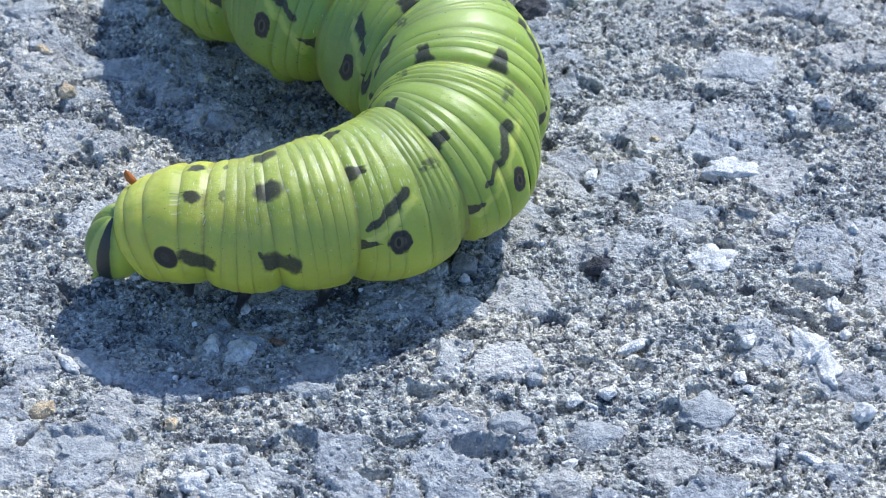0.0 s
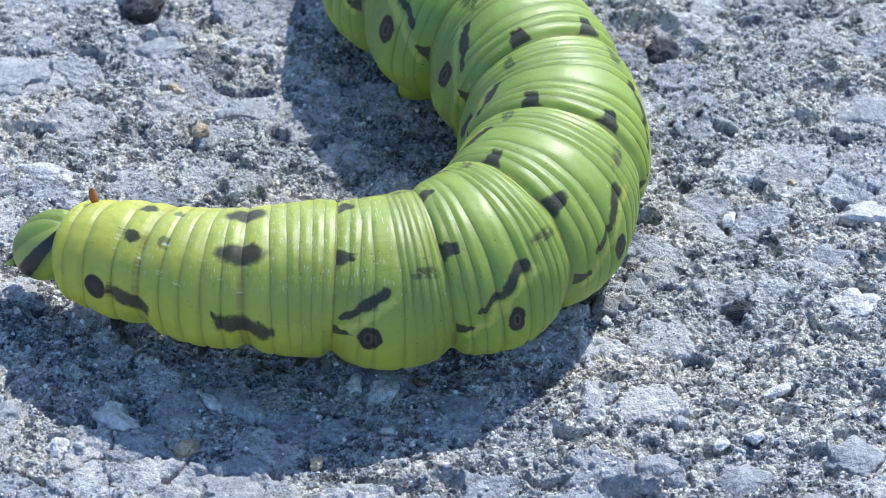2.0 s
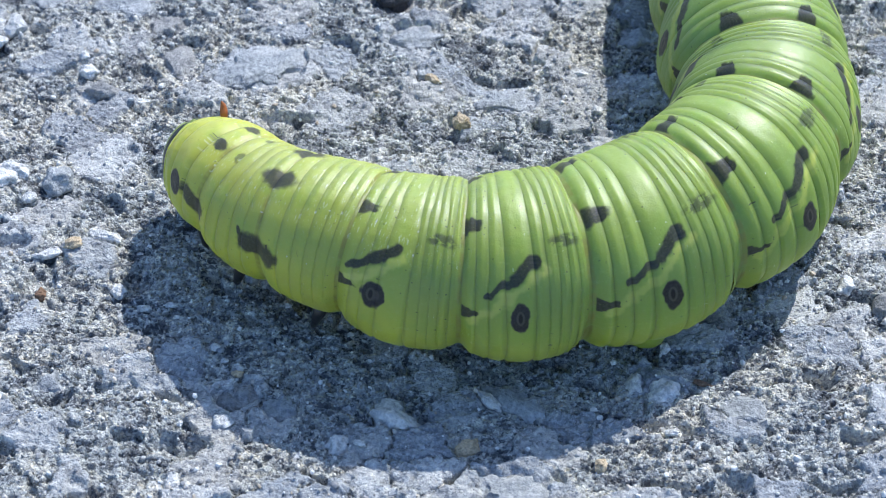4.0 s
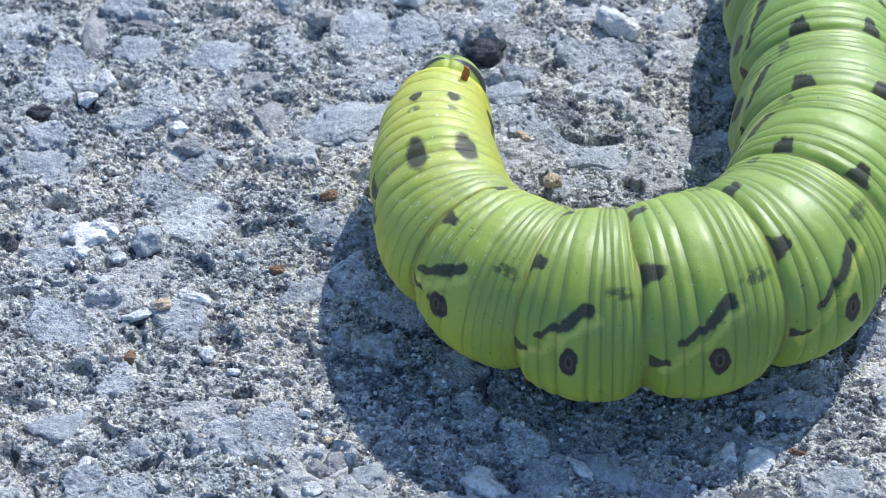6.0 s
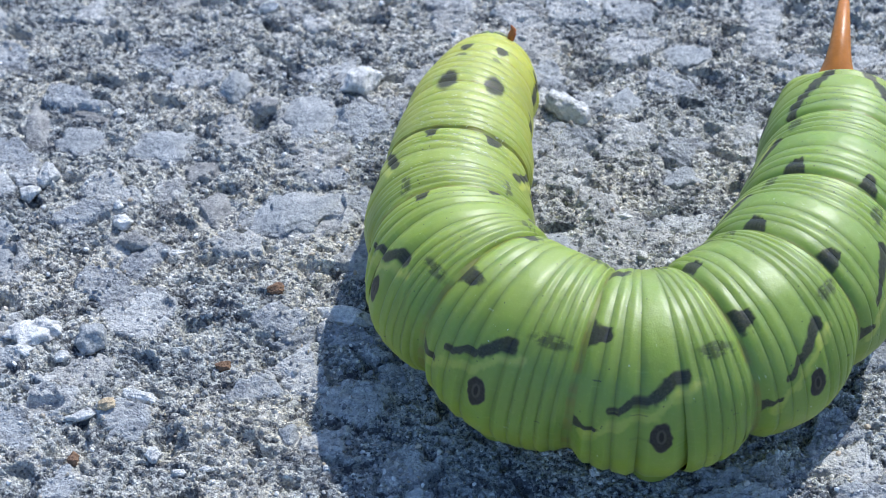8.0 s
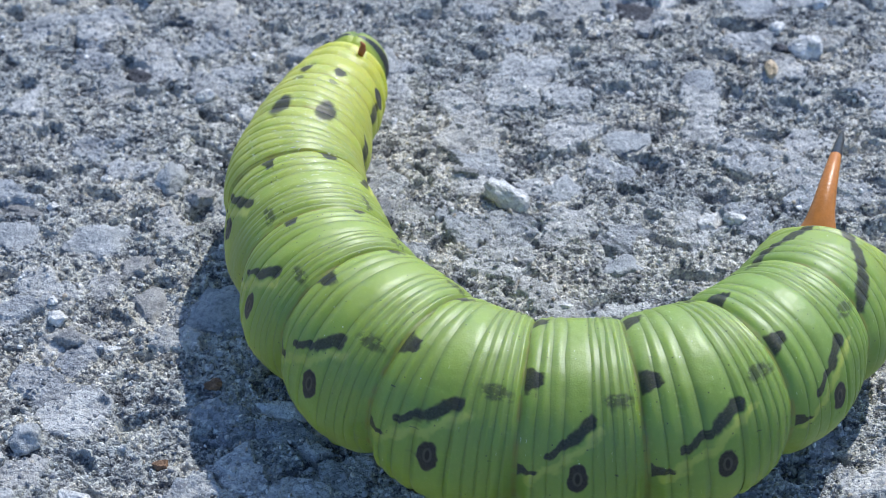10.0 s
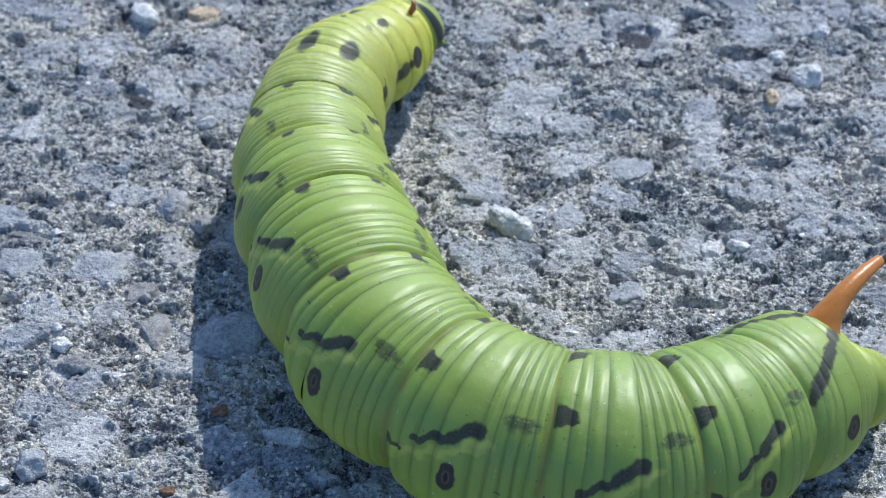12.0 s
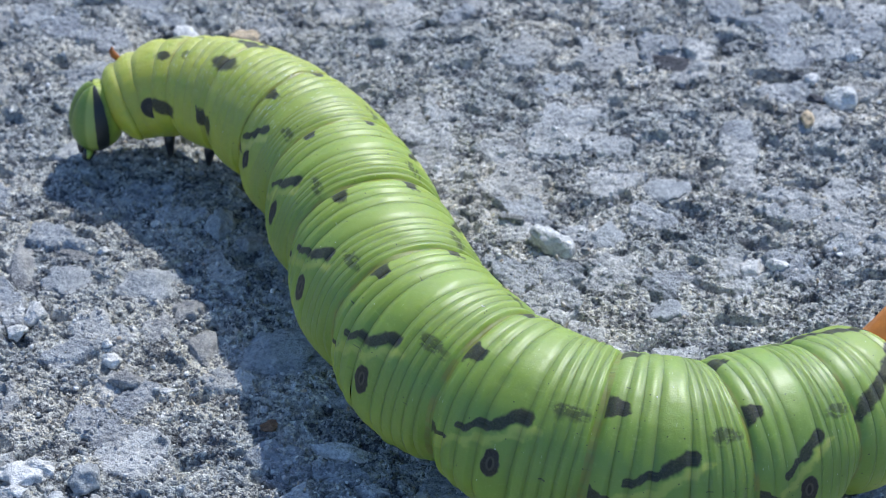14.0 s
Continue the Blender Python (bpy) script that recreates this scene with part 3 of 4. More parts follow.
pebble(28.7, 20.3, 1.61, 1.33, 4, BLUE, "small blue-grey stone chip on rough stone")
pebble(28.2, 23.6, 1.50, 1.53, 4, GREY, "small rounded grey pebble on rough stone")
pebble(29.7, 6.9, 0.70, 0.71, 3, WHITE, "small white quartz pebble lying on grey stone")
stone(21.1, 12.9, 4.16, 1.91, -4, WHITE)
stone(17.8, 8.2, 3.63, 2.10, 3, BLUE)
pebble(15.7, 15.4, 0.72, 0.57, 4, TAN, "small smooth tan pebble lying on stone")
pebble(6.4, 29.5, 2.69, 2.08, 4, DARK, "dark brown-grey stone lump on rough stone")
pebble(-24.6, -8.6, 1.93, 0.72, -37, WHITE, "small white quartz pebble lying on grey stone")
pebble(-25.9, -12.8, 1.38, 0.88, 36, TAN, "small smooth tan pebble lying on stone")
pebble(-17.1, -13.6, 1.13, 0.88, 52, TAN, "small smooth tan pebble lying on stone")
pebble(-12.6, -10.7, 0.90, 0.53, 3, WHITE, "small white quartz pebble lying on grey stone")
stone(-13.2, -6.8, 2.20, 2.11, 41, WHITE)
stone(-15.2, -6.2, 1.30, 1.61, 3, WHITE)
pebble(-13.2, -3.3, 0.92, 0.74, 72, WHITE, "small white quartz pebble lying on grey stone")
pebble(-11.0, -11.8, 0.49, 0.41, 3, WHITE, "small white quartz pebble lying on grey stone")
pebble(-21.2, -0.5, 0.78, 0.77, 3, WHITE, "small white quartz pebble lying on grey stone")
pebble(-10.7, -6.0, 1.33, 0.42, -10, RUST, "tiny rust-brown flake of debris on stone")
pebble(-24.5, 0.9, 0.47, 0.46, 3, WHITE, "small white quartz pebble lying on grey stone")
stone(11.0, -12.3, 4.23, 2.77, 16, BLUE)
pebble(1.7, 1.9, 1.80, 1.84, 3, GREY, "small rounded grey pebble on rough stone")
stone(-8.0, -8.0, 3.81, 2.72, 3, BLUE)
stone(-23.6, -8.4, 3.51, 2.41, -10, BLUE)
stone(-22.9, -15.6, 4.75, 2.78, 3, BLUE)
stone(5.0, -12.1, 3.05, 2.33, 16, BLUE)
stone(-15.2, -18.3, 2.17, 1.57, 3, WHITE)
stone(18.6, -9.9, 4.56, 2.90, 3, BLUE)
pebble(-30.7, -10.5, 3.05, 1.92, -31, WHITE, "small white quartz pebble lying on grey stone")
pebble(-41.7, -11.8, 1.44, 1.10, 5, WHITE, "small white quartz pebble lying on grey stone")
pebble(-40.0, -12.6, 1.22, 0.92, 75, BLUE, "small blue-grey stone chip on rough stone")
stone(-34.2, -13.0, 1.67, 1.66, 64, WHITE)
pebble(-32.7, -12.9, 0.86, 0.45, -20, WHITE, "small white quartz pebble lying on grey stone")
pebble(-24.6, -8.7, 1.85, 0.82, -37, WHITE, "small white quartz pebble lying on grey stone")
stone(-25.8, -12.7, 1.64, 1.02, 24, TAN)
pebble(-44.6, -12.2, 0.41, 0.45, 5, WHITE, "small white quartz pebble lying on grey stone")
pebble(-42.9, -5.8, 0.53, 0.48, 5, BLUE, "small blue-grey stone chip on rough stone")
pebble(-41.5, -7.3, 0.76, 0.77, 5, WHITE, "small white quartz pebble lying on grey stone")
pebble(-47.9, -5.8, 0.91, 0.78, 5, GREY, "small rounded grey pebble on rough stone")
stone(-22.0, -8.9, 2.99, 2.44, 5, BLUE)
stone(-41.7, -9.9, 2.02, 1.86, 5, GREY)
pebble(-0.5, -7.0, 0.71, 0.66, 5, GREY, "small rounded grey pebble on rough stone")
pebble(-0.8, 3.7, 1.62, 1.14, 75, WHITE, "small white quartz pebble lying on grey stone")
pebble(1.8, 0.7, 0.78, 0.76, 5, WHITE, "small white quartz pebble lying on grey stone")
pebble(3.2, 2.6, 1.18, 1.36, 5, GREY, "small rounded grey pebble on rough stone")
stone(4.1, 4.4, 2.23, 1.67, 18, BLUE)
pebble(-28.6, 17.5, 1.66, 1.11, -45, TAN, "small smooth tan pebble lying on stone")
pebble(-31.1, 22.2, 1.31, 0.66, -24, TAN, "small smooth tan pebble lying on stone")
stone(-39.5, 12.8, 4.03, 1.64, -7, WHITE)
pebble(-44.8, 14.8, 1.25, 0.73, 20, RUST, "tiny rust-brown flake of debris on stone")
stone(-52.4, 27.1, 2.64, 2.87, 5, GREY)
pebble(-34.9, 31.5, 3.13, 2.14, 5, DARK, "dark brown-grey stone lump on rough stone")
stone(-33.0, 27.1, 4.22, 2.54, 20, BLUE)
stone(-44.4, 22.7, 5.62, 5.57, 5, BLUE)
stone(-16.9, 15.2, 2.56, 2.04, 72, BLUE)
stone(-25.5, 20.7, 4.70, 2.93, 5, BLUE)
pebble(-18.6, 20.0, 0.77, 0.64, 5, WHITE, "small white quartz pebble lying on grey stone")
stone(-38.0, -10.2, 2.61, 2.19, 5, BLUE)
pebble(-41.3, 38.2, 3.74, 2.78, 4, WHITE, "small white quartz pebble lying on grey stone")
pebble(-51.2, 36.7, 3.32, 2.16, 79, BLUE, "small blue-grey stone chip on rough stone")
pebble(-63.9, 25.5, 2.34, 1.85, 81, WHITE, "small white quartz pebble lying on grey stone")
pebble(-64.8, 23.6, 1.49, 1.43, 5, WHITE, "small white quartz pebble lying on grey stone")
stone(-52.3, 27.3, 2.86, 3.02, 5, GREY)
pebble(-55.6, 19.0, 2.86, 1.32, -6, GREY, "small rounded grey pebble on rough stone")
pebble(-57.3, 21.1, 1.64, 1.24, -22, WHITE, "small white quartz pebble lying on grey stone")
pebble(-57.8, 22.5, 0.78, 0.76, 5, WHITE, "small white quartz pebble lying on grey stone")
stone(-55.6, 29.5, 4.90, 3.89, 5, BLUE)
stone(-45.0, 33.4, 4.93, 5.83, 5, BLUE)
pebble(-60.0, 33.2, 1.00, 0.71, 5, WHITE, "small white quartz pebble lying on grey stone")
pebble(-56.3, 36.7, 1.01, 0.73, 4, WHITE, "small white quartz pebble lying on grey stone")
stone(-62.0, 32.7, 3.47, 1.65, -17, GREY)
stone(-62.0, 29.6, 4.03, 3.25, 5, BLUE)
stone(-66.0, 31.0, 2.31, 5.59, 20, GREY)
pebble(-48.6, 34.5, 2.11, 1.93, -10, GREY, "small rounded grey pebble on rough stone")
pebble(-68.1, 21.9, 2.18, 1.25, 5, DARK, "dark brown-grey stone lump on rough stone")
stone(-66.5, 16.4, 4.26, 4.02, 5, BLUE)
pebble(-44.7, 14.7, 1.16, 0.60, 5, RUST, "tiny rust-brown flake of debris on stone")
stone(-50.4, 22.7, 3.02, 3.66, 5, GREY)
stone(-44.0, 22.9, 6.01, 5.35, 5, BLUE)
pebble(-52.7, 18.2, 1.48, 0.57, 5, WHITE, "small white quartz pebble lying on grey stone")
pebble(-66.8, 7.8, 1.39, 1.04, 89, DARK, "dark brown-grey stone lump on rough stone")
stone(-61.8, 9.4, 3.10, 2.53, 33, WHITE)
pebble(-60.5, 10.1, 2.29, 1.31, -20, WHITE, "small white quartz pebble lying on grey stone")
pebble(-61.8, 7.7, 1.63, 0.95, 5, WHITE, "small white quartz pebble lying on grey stone")
pebble(-57.0, 9.1, 2.54, 2.12, 33, BLUE, "small blue-grey stone chip on rough stone")
pebble(-58.8, 7.2, 1.10, 0.85, 5, WHITE, "small white quartz pebble lying on grey stone")
pebble(-64.1, 4.4, 0.79, 0.57, 33, WHITE, "small white quartz pebble lying on grey stone")
pebble(-59.4, 5.1, 1.21, 0.74, 5, WHITE, "small white quartz pebble lying on grey stone")
pebble(-52.6, 4.0, 2.33, 1.03, -14, WHITE, "small white quartz pebble lying on grey stone")
pebble(-54.7, 2.7, 1.42, 0.82, 32, TAN, "small smooth tan pebble lying on stone")
pebble(-56.3, 2.0, 1.95, 0.73, 19, WHITE, "small white quartz pebble lying on grey stone")
pebble(-50.8, -0.9, 1.22, 0.94, 77, WHITE, "small white quartz pebble lying on grey stone")
pebble(-48.7, -2.4, 0.96, 0.56, 5, WHITE, "small white quartz pebble lying on grey stone")
pebble(-56.0, -1.8, 0.86, 1.04, 5, RUST, "tiny rust-brown flake of debris on stone")
pebble(-47.4, 7.4, 1.01, 0.80, 5, RUST, "tiny rust-brown flake of debris on stone")
stone(-53.8, -9.6, 2.39, 1.83, 18, BLUE)
pebble(-56.8, -11.3, 1.28, 0.73, 18, WHITE, "small white quartz pebble lying on grey stone")
pebble(-43.3, -5.6, 0.76, 0.62, 5, WHITE, "small white quartz pebble lying on grey stone")
pebble(-42.5, -6.6, 0.53, 0.41, 5, WHITE, "small white quartz pebble lying on grey stone")
pebble(-41.5, -7.7, 0.82, 0.57, 5, TAN, "small smooth tan pebble lying on stone")
pebble(-48.0, -6.0, 0.95, 0.79, 5, GREY, "small rounded grey pebble on rough stone")
stone(-40.8, -9.2, 1.85, 2.34, 5, GREY)
pebble(-38.9, -1.5, 0.46, 0.43, 5, WHITE, "small white quartz pebble lying on grey stone")
pebble(-46.9, -2.0, 1.16, 0.39, 5, WHITE, "small white quartz pebble lying on grey stone")
stone(-41.8, 1.3, 1.71, 1.87, 5, BLUE)
stone(-59.6, -8.3, 3.41, 2.42, 5, BLUE)
pebble(-34.6, 33.2, 2.04, 2.08, 5, GREY, "small rounded grey pebble on rough stone")
pebble(-36.1, 32.9, 1.15, 1.61, 5, GREY, "small rounded grey pebble on rough stone")
pebble(-35.9, 34.4, 1.34, 1.17, 5, WHITE, "small white quartz pebble lying on grey stone")
pebble(-18.5, 19.8, 0.91, 0.71, 5, WHITE, "small white quartz pebble lying on grey stone")
stone(-31.1, -9.6, 2.28, 1.78, -19, WHITE)
pebble(-24.8, 35.4, 3.73, 2.17, -37, WHITE, "small white quartz pebble lying on grey stone")
pebble(-3.9, 51.9, 2.25, 1.18, 81, TAN, "small smooth tan pebble lying on stone")
pebble(-0.6, 55.4, 2.55, 2.75, -30, WHITE, "small white quartz pebble lying on grey stone")
pebble(-3.1, 58.4, 1.33, 1.47, 2, WHITE, "small white quartz pebble lying on grey stone")
pebble(-3.0, 55.7, 1.41, 1.31, 2, DARK, "dark brown-grey stone lump on rough stone")
pebble(0.9, 62.0, 1.54, 1.38, 2, WHITE, "small white quartz pebble lying on grey stone")
pebble(-17.1, 59.1, 0.77, 0.88, 2, WHITE, "small white quartz pebble lying on grey stone")
stone(-20.7, 37.2, 3.16, 3.45, 2, BLUE)
stone(-15.2, 60.4, 3.74, 2.83, -30, DARK)
pebble(-7.3, 34.1, 1.72, 1.09, 2, WHITE, "small white quartz pebble lying on grey stone")
stone(-9.2, 34.3, 1.94, 2.32, 2, WHITE)
stone(-15.9, 29.0, 3.12, 2.52, 16, BLUE)
stone(-15.8, 43.5, 3.60, 3.22, 2, BLUE)
pebble(-27.9, 37.9, 2.25, 0.89, -13, GREY, "small rounded grey pebble on rough stone")
pebble(-57.8, 61.9, 3.19, 2.20, -48, WHITE, "small white quartz pebble lying on grey stone")
pebble(-50.2, 47.7, 1.85, 1.38, 18, WHITE, "small white quartz pebble lying on grey stone")
stone(-52.7, 62.8, 2.96, 1.84, 19, TAN)
stone(-56.2, 50.4, 2.60, 2.17, -38, DARK)
pebble(-34.4, 44.6, 0.73, 0.85, 2, WHITE, "small white quartz pebble lying on grey stone")
pebble(-20.1, 24.0, 1.24, 0.50, 2, WHITE, "small white quartz pebble lying on grey stone")


ground = build_ground()
set_stones()


def build_grit():
    """Loose sand grains of many greys all over the stone, too many to count."""
    rnd = np.random.default_rng(4)
    ph = (1 + 5 ** 0.5) / 2
    ico = np.array([(-1, ph, 0), (1, ph, 0), (-1, -ph, 0), (1, -ph, 0), (0, -1, ph), (0, 1, ph), (0, -1, -ph), (0, 1, -ph), (ph, 0, -1), (ph, 0, 1), (-ph, 0, -1), (-ph, 0, 1)]) * 0.55
    tri = np.array([(0, 11, 5), (0, 5, 1), (0, 1, 7), (0, 7, 10), (0, 10, 11), (1, 5, 9), (5, 11, 4), (11, 10, 2), (10, 7, 6), (7, 1, 8), (3, 9, 4), (3, 4, 2), (3, 2, 6), (3, 6, 8), (3, 8, 9), (4, 9, 5), (2, 4, 11), (6, 2, 10), (8, 6, 7), (9, 8, 1)])
    x, y = rnd.uniform(-76, 42, 42000), rnd.uniform(-24, 70, 42000)
    kept = lattice(x * 0.16, y * 0.16, 51) > rnd.uniform(-0.5, 0.30, len(x))
    x, y = x[kept], y[kept]
    r = 0.055 + 0.14 * rnd.random(len(x)) ** 3.5
    z = relief(x, y)[0] + r * 0.25
    shape = ico[None] * (r[:, None] * rnd.uniform(0.6, 1.5, (len(x), 3)))[:, None, :] * rnd.uniform(0.85, 1.15, (len(x), 12, 1))
    a, b = rnd.uniform(0, 6.28, (2, len(x), 1))
    sx, sy, sz = shape[..., 0], shape[..., 1], shape[..., 2]
    sx, sy = sx * np.cos(a) - sy * np.sin(a), sx * np.sin(a) + sy * np.cos(a)
    sy, sz = sy * np.cos(b) - sz * np.sin(b), sy * np.sin(b) + sz * np.cos(b)
    verts = np.stack([sx + x[:, None], sy + y[:, None], sz + z[:, None]], -1).reshape(-1, 3) * MM
    faces = (tri[None] + 12 * np.arange(len(x))[:, None, None]).reshape(-1, 3)
    ob = new("grit", mesh_of("grit", verts.tolist(), faces.tolist(), GRIT, smooth=False))
    return tagged(ob, "scattered fine pale and dark sand grains on stone", "sand", kind="stuff")


build_grit()


# ---- the caterpillar ----
SEG_U = [0.0, 0.22, 1.4, 2.3, 3.22, 4.40, 5.38, 6.48, 7.52, 8.47, 9.52, 10.65, 11.9, 13.0]
RADIUS = [2.91, 3.98, 4.56, 5.16, 5.62, 6.13, 6.49, 6.49, 6.38, 6.43, 5.90, 5.6, 4.9, 3.7]
LENGTHS = [4.7, 5.2, 5.7, 5.95, 6.2, 6.6, 6.9, 7.5, 7.2, 6.7, 6.44, 6.35, 6.42]
FOLDS = {1: (0.22, 0.20, 0.34, 0.24), 2: (0.24, 0.20, 0.20, 0.18, 0.18), 3: (0.28, 0.18, 0.15, 0.14, 0.13, 0.12), 12: (0.2, 0.2, 0.2, 0.2, 0.2)}
FOLDS |= {q: (0.13, 0.11, 0.12, 0.24, 0.09, 0.08, 0.08, 0.08, 0.07) for q in range(4, 12)}


def seg_of(u):
    return np.interp(u, SEG_U, range(14))


def u_of(q):
    return float(np.interp(q, range(14), SEG_U))


def skin_radius(u, th):
    """Radius of the skin in millimetres at segment coordinate u and angle th from the back."""
    u, a = np.asarray(u, dtype=float), np.abs(th)
    q = seg_of(u)
    f = q - np.floor(q)
    r = np.interp(u, range(14), RADIUS)
    r = r * (1 - np.where(q < 4, 0.02, 0.045) * np.exp(-((np.minimum(f, 1 - f) / 0.10) ** 2)))
    lobe = np.exp(-(((a - 1.95) / 0.42) ** 2)) * np.clip(np.sin(math.pi * f), 0, 1) ** 1.2
    r = r * (1 - 0.045 * np.exp(-((np.minimum(f, 1 - f) / 0.08) ** 2)) * np.clip((a - 1.2) / 0.5, 0, 1))
    r = r + 0.69 * lobe * np.where(q > 4, 1.0, 0.5)
    r = r * (1 - 0.10 * np.clip((a - 2.2) / 0.7, 0, 1))
    r = r * (1 - 0.70 * np.clip((u - 11.5) / 0.8, 0, 1) * np.where(a < 1.5, np.cos(a * 1.047) ** 2, 0))
    r = r * np.where(u > 12.3, np.sqrt(np.clip(1 - ((u - 12.3) / 0.85) ** 2, 0.02, 1)), 1)
    return r * np.where(u < 0.5, np.sqrt(np.clip(1 - ((0.5 - u) / 0.42) ** 2, 0.3, 1)), 1)


def ring_mesh(u, wide, mm, front, rear, seed):
    """One rigid fold of the skin; wide its width in u, mm its width in millimetres, front and rear the depth of the creases
    that bound it. It reaches under both neighbours."""
    sides, across = 84, 28
    y, th = np.meshgrid(np.linspace(-1.1, 1.1, across + 1), np.linspace(-math.pi, math.pi, sides + 1), indexing="ij")
    back = 0.09 + 0.91 / (1 + np.exp((np.abs(th) - 0.95) * 6))
    back = back * (1 + 1.1 * lattice(th * 1.9, np.full(th.shape, seed * 0.61), 61))
    away = (0.5 - np.abs(y)) * mm
    dip = np.where(away > 0, np.exp(-(away / min(0.24, 0.36 * mm)) ** 2), 1.0)
    r = skin_radius(u + y * wide, th) - np.where(y < 0, front, rear) * back * dip - 0.55 * np.clip(-away, 0, None)
    r = r + 0.05 * lattice(th * 3.1 + 40, (u + y * wide) * 3.3 + 20, 62)
    verts = np.stack([r * np.sin(th), r * np.cos(th), -y * mm], -1).reshape(-1, 3) * MM
    # beyond half its width a fold shows the same skin as its rim
    uvs = np.stack([seg_of(u + wide * np.clip(y, -0.5, 0.5)), th / (math.pi / 2)], -1).reshape(-1, 2)
    row = sides + 1
    a = (np.arange(across)[:, None] * row + np.arange(sides)[None]).ravel()
    faces = np.stack([a, a + 1, a + row + 1, a + row], 1)
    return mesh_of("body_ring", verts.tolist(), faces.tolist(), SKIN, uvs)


def build_caterpillar():
    root = new("caterpillar")
    tagged(root, "plump green caterpillar with black spots and an orange tail horn", "caterpillar")
    parts = []
    rings = {}
    for q in range(1, 13):
        w = np.array(FOLDS[q])
        for k in range(len(w)):
            f0, f1 = w[:k].sum(), w[: k + 1].sum()
            u0, u1 = u_of(q + f0), u_of(q + f1)
            u = (u0 + u1) / 2
            width = (u1 - u0) * LENGTHS[min(int(u), 12)]
            fold, joint = (0.07, 0.10) if q < 4 else (0.10, 0.15 if q == 4 else 0.26)
            ob = part("body_ring", ring_mesh(u, u1 - u0, width, fold if k else joint, fold if k + 1 < len(w) else joint, len(parts)), root)
            parts.append((ob, u))
            rings[q, k] = ob
    head = part("head", head_mesh(), root, "green head capsule with two black bands")
    parts.append((head, 0.0))
    for s in (1, -1):
        v, f = tube([(s * 1.1 * MM, -2.3 * MM, 1.2 * MM), (s * 0.9 * MM, -3.0 * MM, 1.7 * MM), (s * 0.3 * MM, -3.3 * MM, 2.0 * MM)], [0.55 * MM, 0.45 * MM, 0.12 * MM], 10)
        part("mandible", mesh_of("mandible", v, f, BLACK), head, "dark mouthpart")
        v, f = tube([(s * 1.5 * MM, -2.1 * MM, 1.3 * MM), (s * 1.7 * MM, -2.4 * MM, 1.5 * MM), (s * 1.75 * MM, -2.65 * MM, 1.7 * MM)], [0.28 * MM, 0.20 * MM, 0.10 * MM], 8)
        part("antenna", mesh_of("antenna", v, f, PROLEG), head, "short pale antenna")
    for q in (1, 2, 3):
        ob = rings[q, len(FOLDS[q]) // 2]
        r = skin_radius(u_of(q + 0.5), 2.4)
        for s in (1, -1):
            x, y = s * r * 0.50, -r * 0.74
            pts = [(x * MM, y * MM, 0), (x * 1.12 * MM, (y - 1.0) * MM, 0.3 * MM), (x * 1.05 * MM, (y - 2.2) * MM, 0.7 * MM), (x * 0.85 * MM, (y - 3.0) * MM, 1.1 * MM)]
            v, f = tube(pts, [0.62 * MM, 0.44 * MM, 0.26 * MM, 0.05 * MM], 10)
            part("leg", mesh_of("leg", v, f, BLACK), ob, "short black jointed leg")
    for q in (6, 7, 8, 9):
        ob = rings[q, 3]
        r = skin_radius(u_of(q + 0.5), 2.5)
        for s in (1, -1):
            x, y = s * r * 0.52, -r * 0.72
            pts = [(x * 0.8 * MM, (y + 1.0) * MM, 0), (x * MM, (y - 0.6) * MM, 0), (x * MM, (y - 1.25) * MM, 0), (x * MM, (y - 1.6) * MM, 0)]
            v, f = tube(pts, [1.9 * MM, 1.6 * MM, 1.35 * MM, 0.7 * MM], 16)
            part("proleg", mesh_of("proleg", v, f, PROLEG), ob, "stubby yellow-green proleg")
    ob = rings[12, 3]
    for s in (1, -1):
        pts = [(s * 1.6 * MM, -1.0 * MM, 0), (s * 2.2 * MM, -2.2 * MM, -0.6 * MM), (s * 2.2 * MM, -3.4 * MM, -0.9 * MM), (s * 2.0 * MM, -3.9 * MM, -0.9 * MM)]
        v, f = tube(pts, [2.0 * MM, 1.7 * MM, 1.3 * MM, 0.6 * MM], 16)
        part("clasper", mesh_of("clasper", v, f, PROLEG), ob, "broad yellowish anal clasper")
    ob = rings[11, 7]
    part("horn", horn_mesh(), ob, "curved orange tail horn with a black tip")
    ob = rings[1, 1]
    v, f = tube([(-1.55 * MM, 3.0 * MM, 0.2 * MM), (-1.7 * MM, 3.5 * MM, 0.4 * MM), (-1.75 * MM, 3.9 * MM, 0.4 * MM), (-1.6 * MM, 4.3 * MM, 0.2 * MM)], [0.24 * MM, 0.30 * MM, 0.20 * MM, 0.04 * MM], 8)
    part("flake", mesh_of("flake", v, f, FLAKE), ob, "curled dry brown flake stuck to the neck")
    return root, parts


def head_mesh():
    """Rounded capsule, face towards +z."""
    verts, faces, uvs = [], [], []
    rows, cols = 22, 40
    for i in range(rows + 1):
        b = math.pi * i / rows
        for k in range(cols + 1):
            a = -math.pi + 2 * math.pi * k / cols
            x, y, z = math.sin(b) * math.sin(a), math.cos(b), math.sin(b) * math.cos(a)
            px = x * 2.55 * (1 - 0.12 * y)
            py = y * 2.95
            pz = z * 2.35 * (1 - 0.12 * y) - 0.25 - 0.5 * y
            groove = math.exp(-((x / 0.10) ** 2)) * (0.18 if y > -0.2 else 0.05)
            verts.append((px * MM, (py - groove * max(0, y)) * MM, (pz - groove * max(0, z)) * MM))
            uvs.append((math.atan2(x, z) / (math.pi / 2), y))
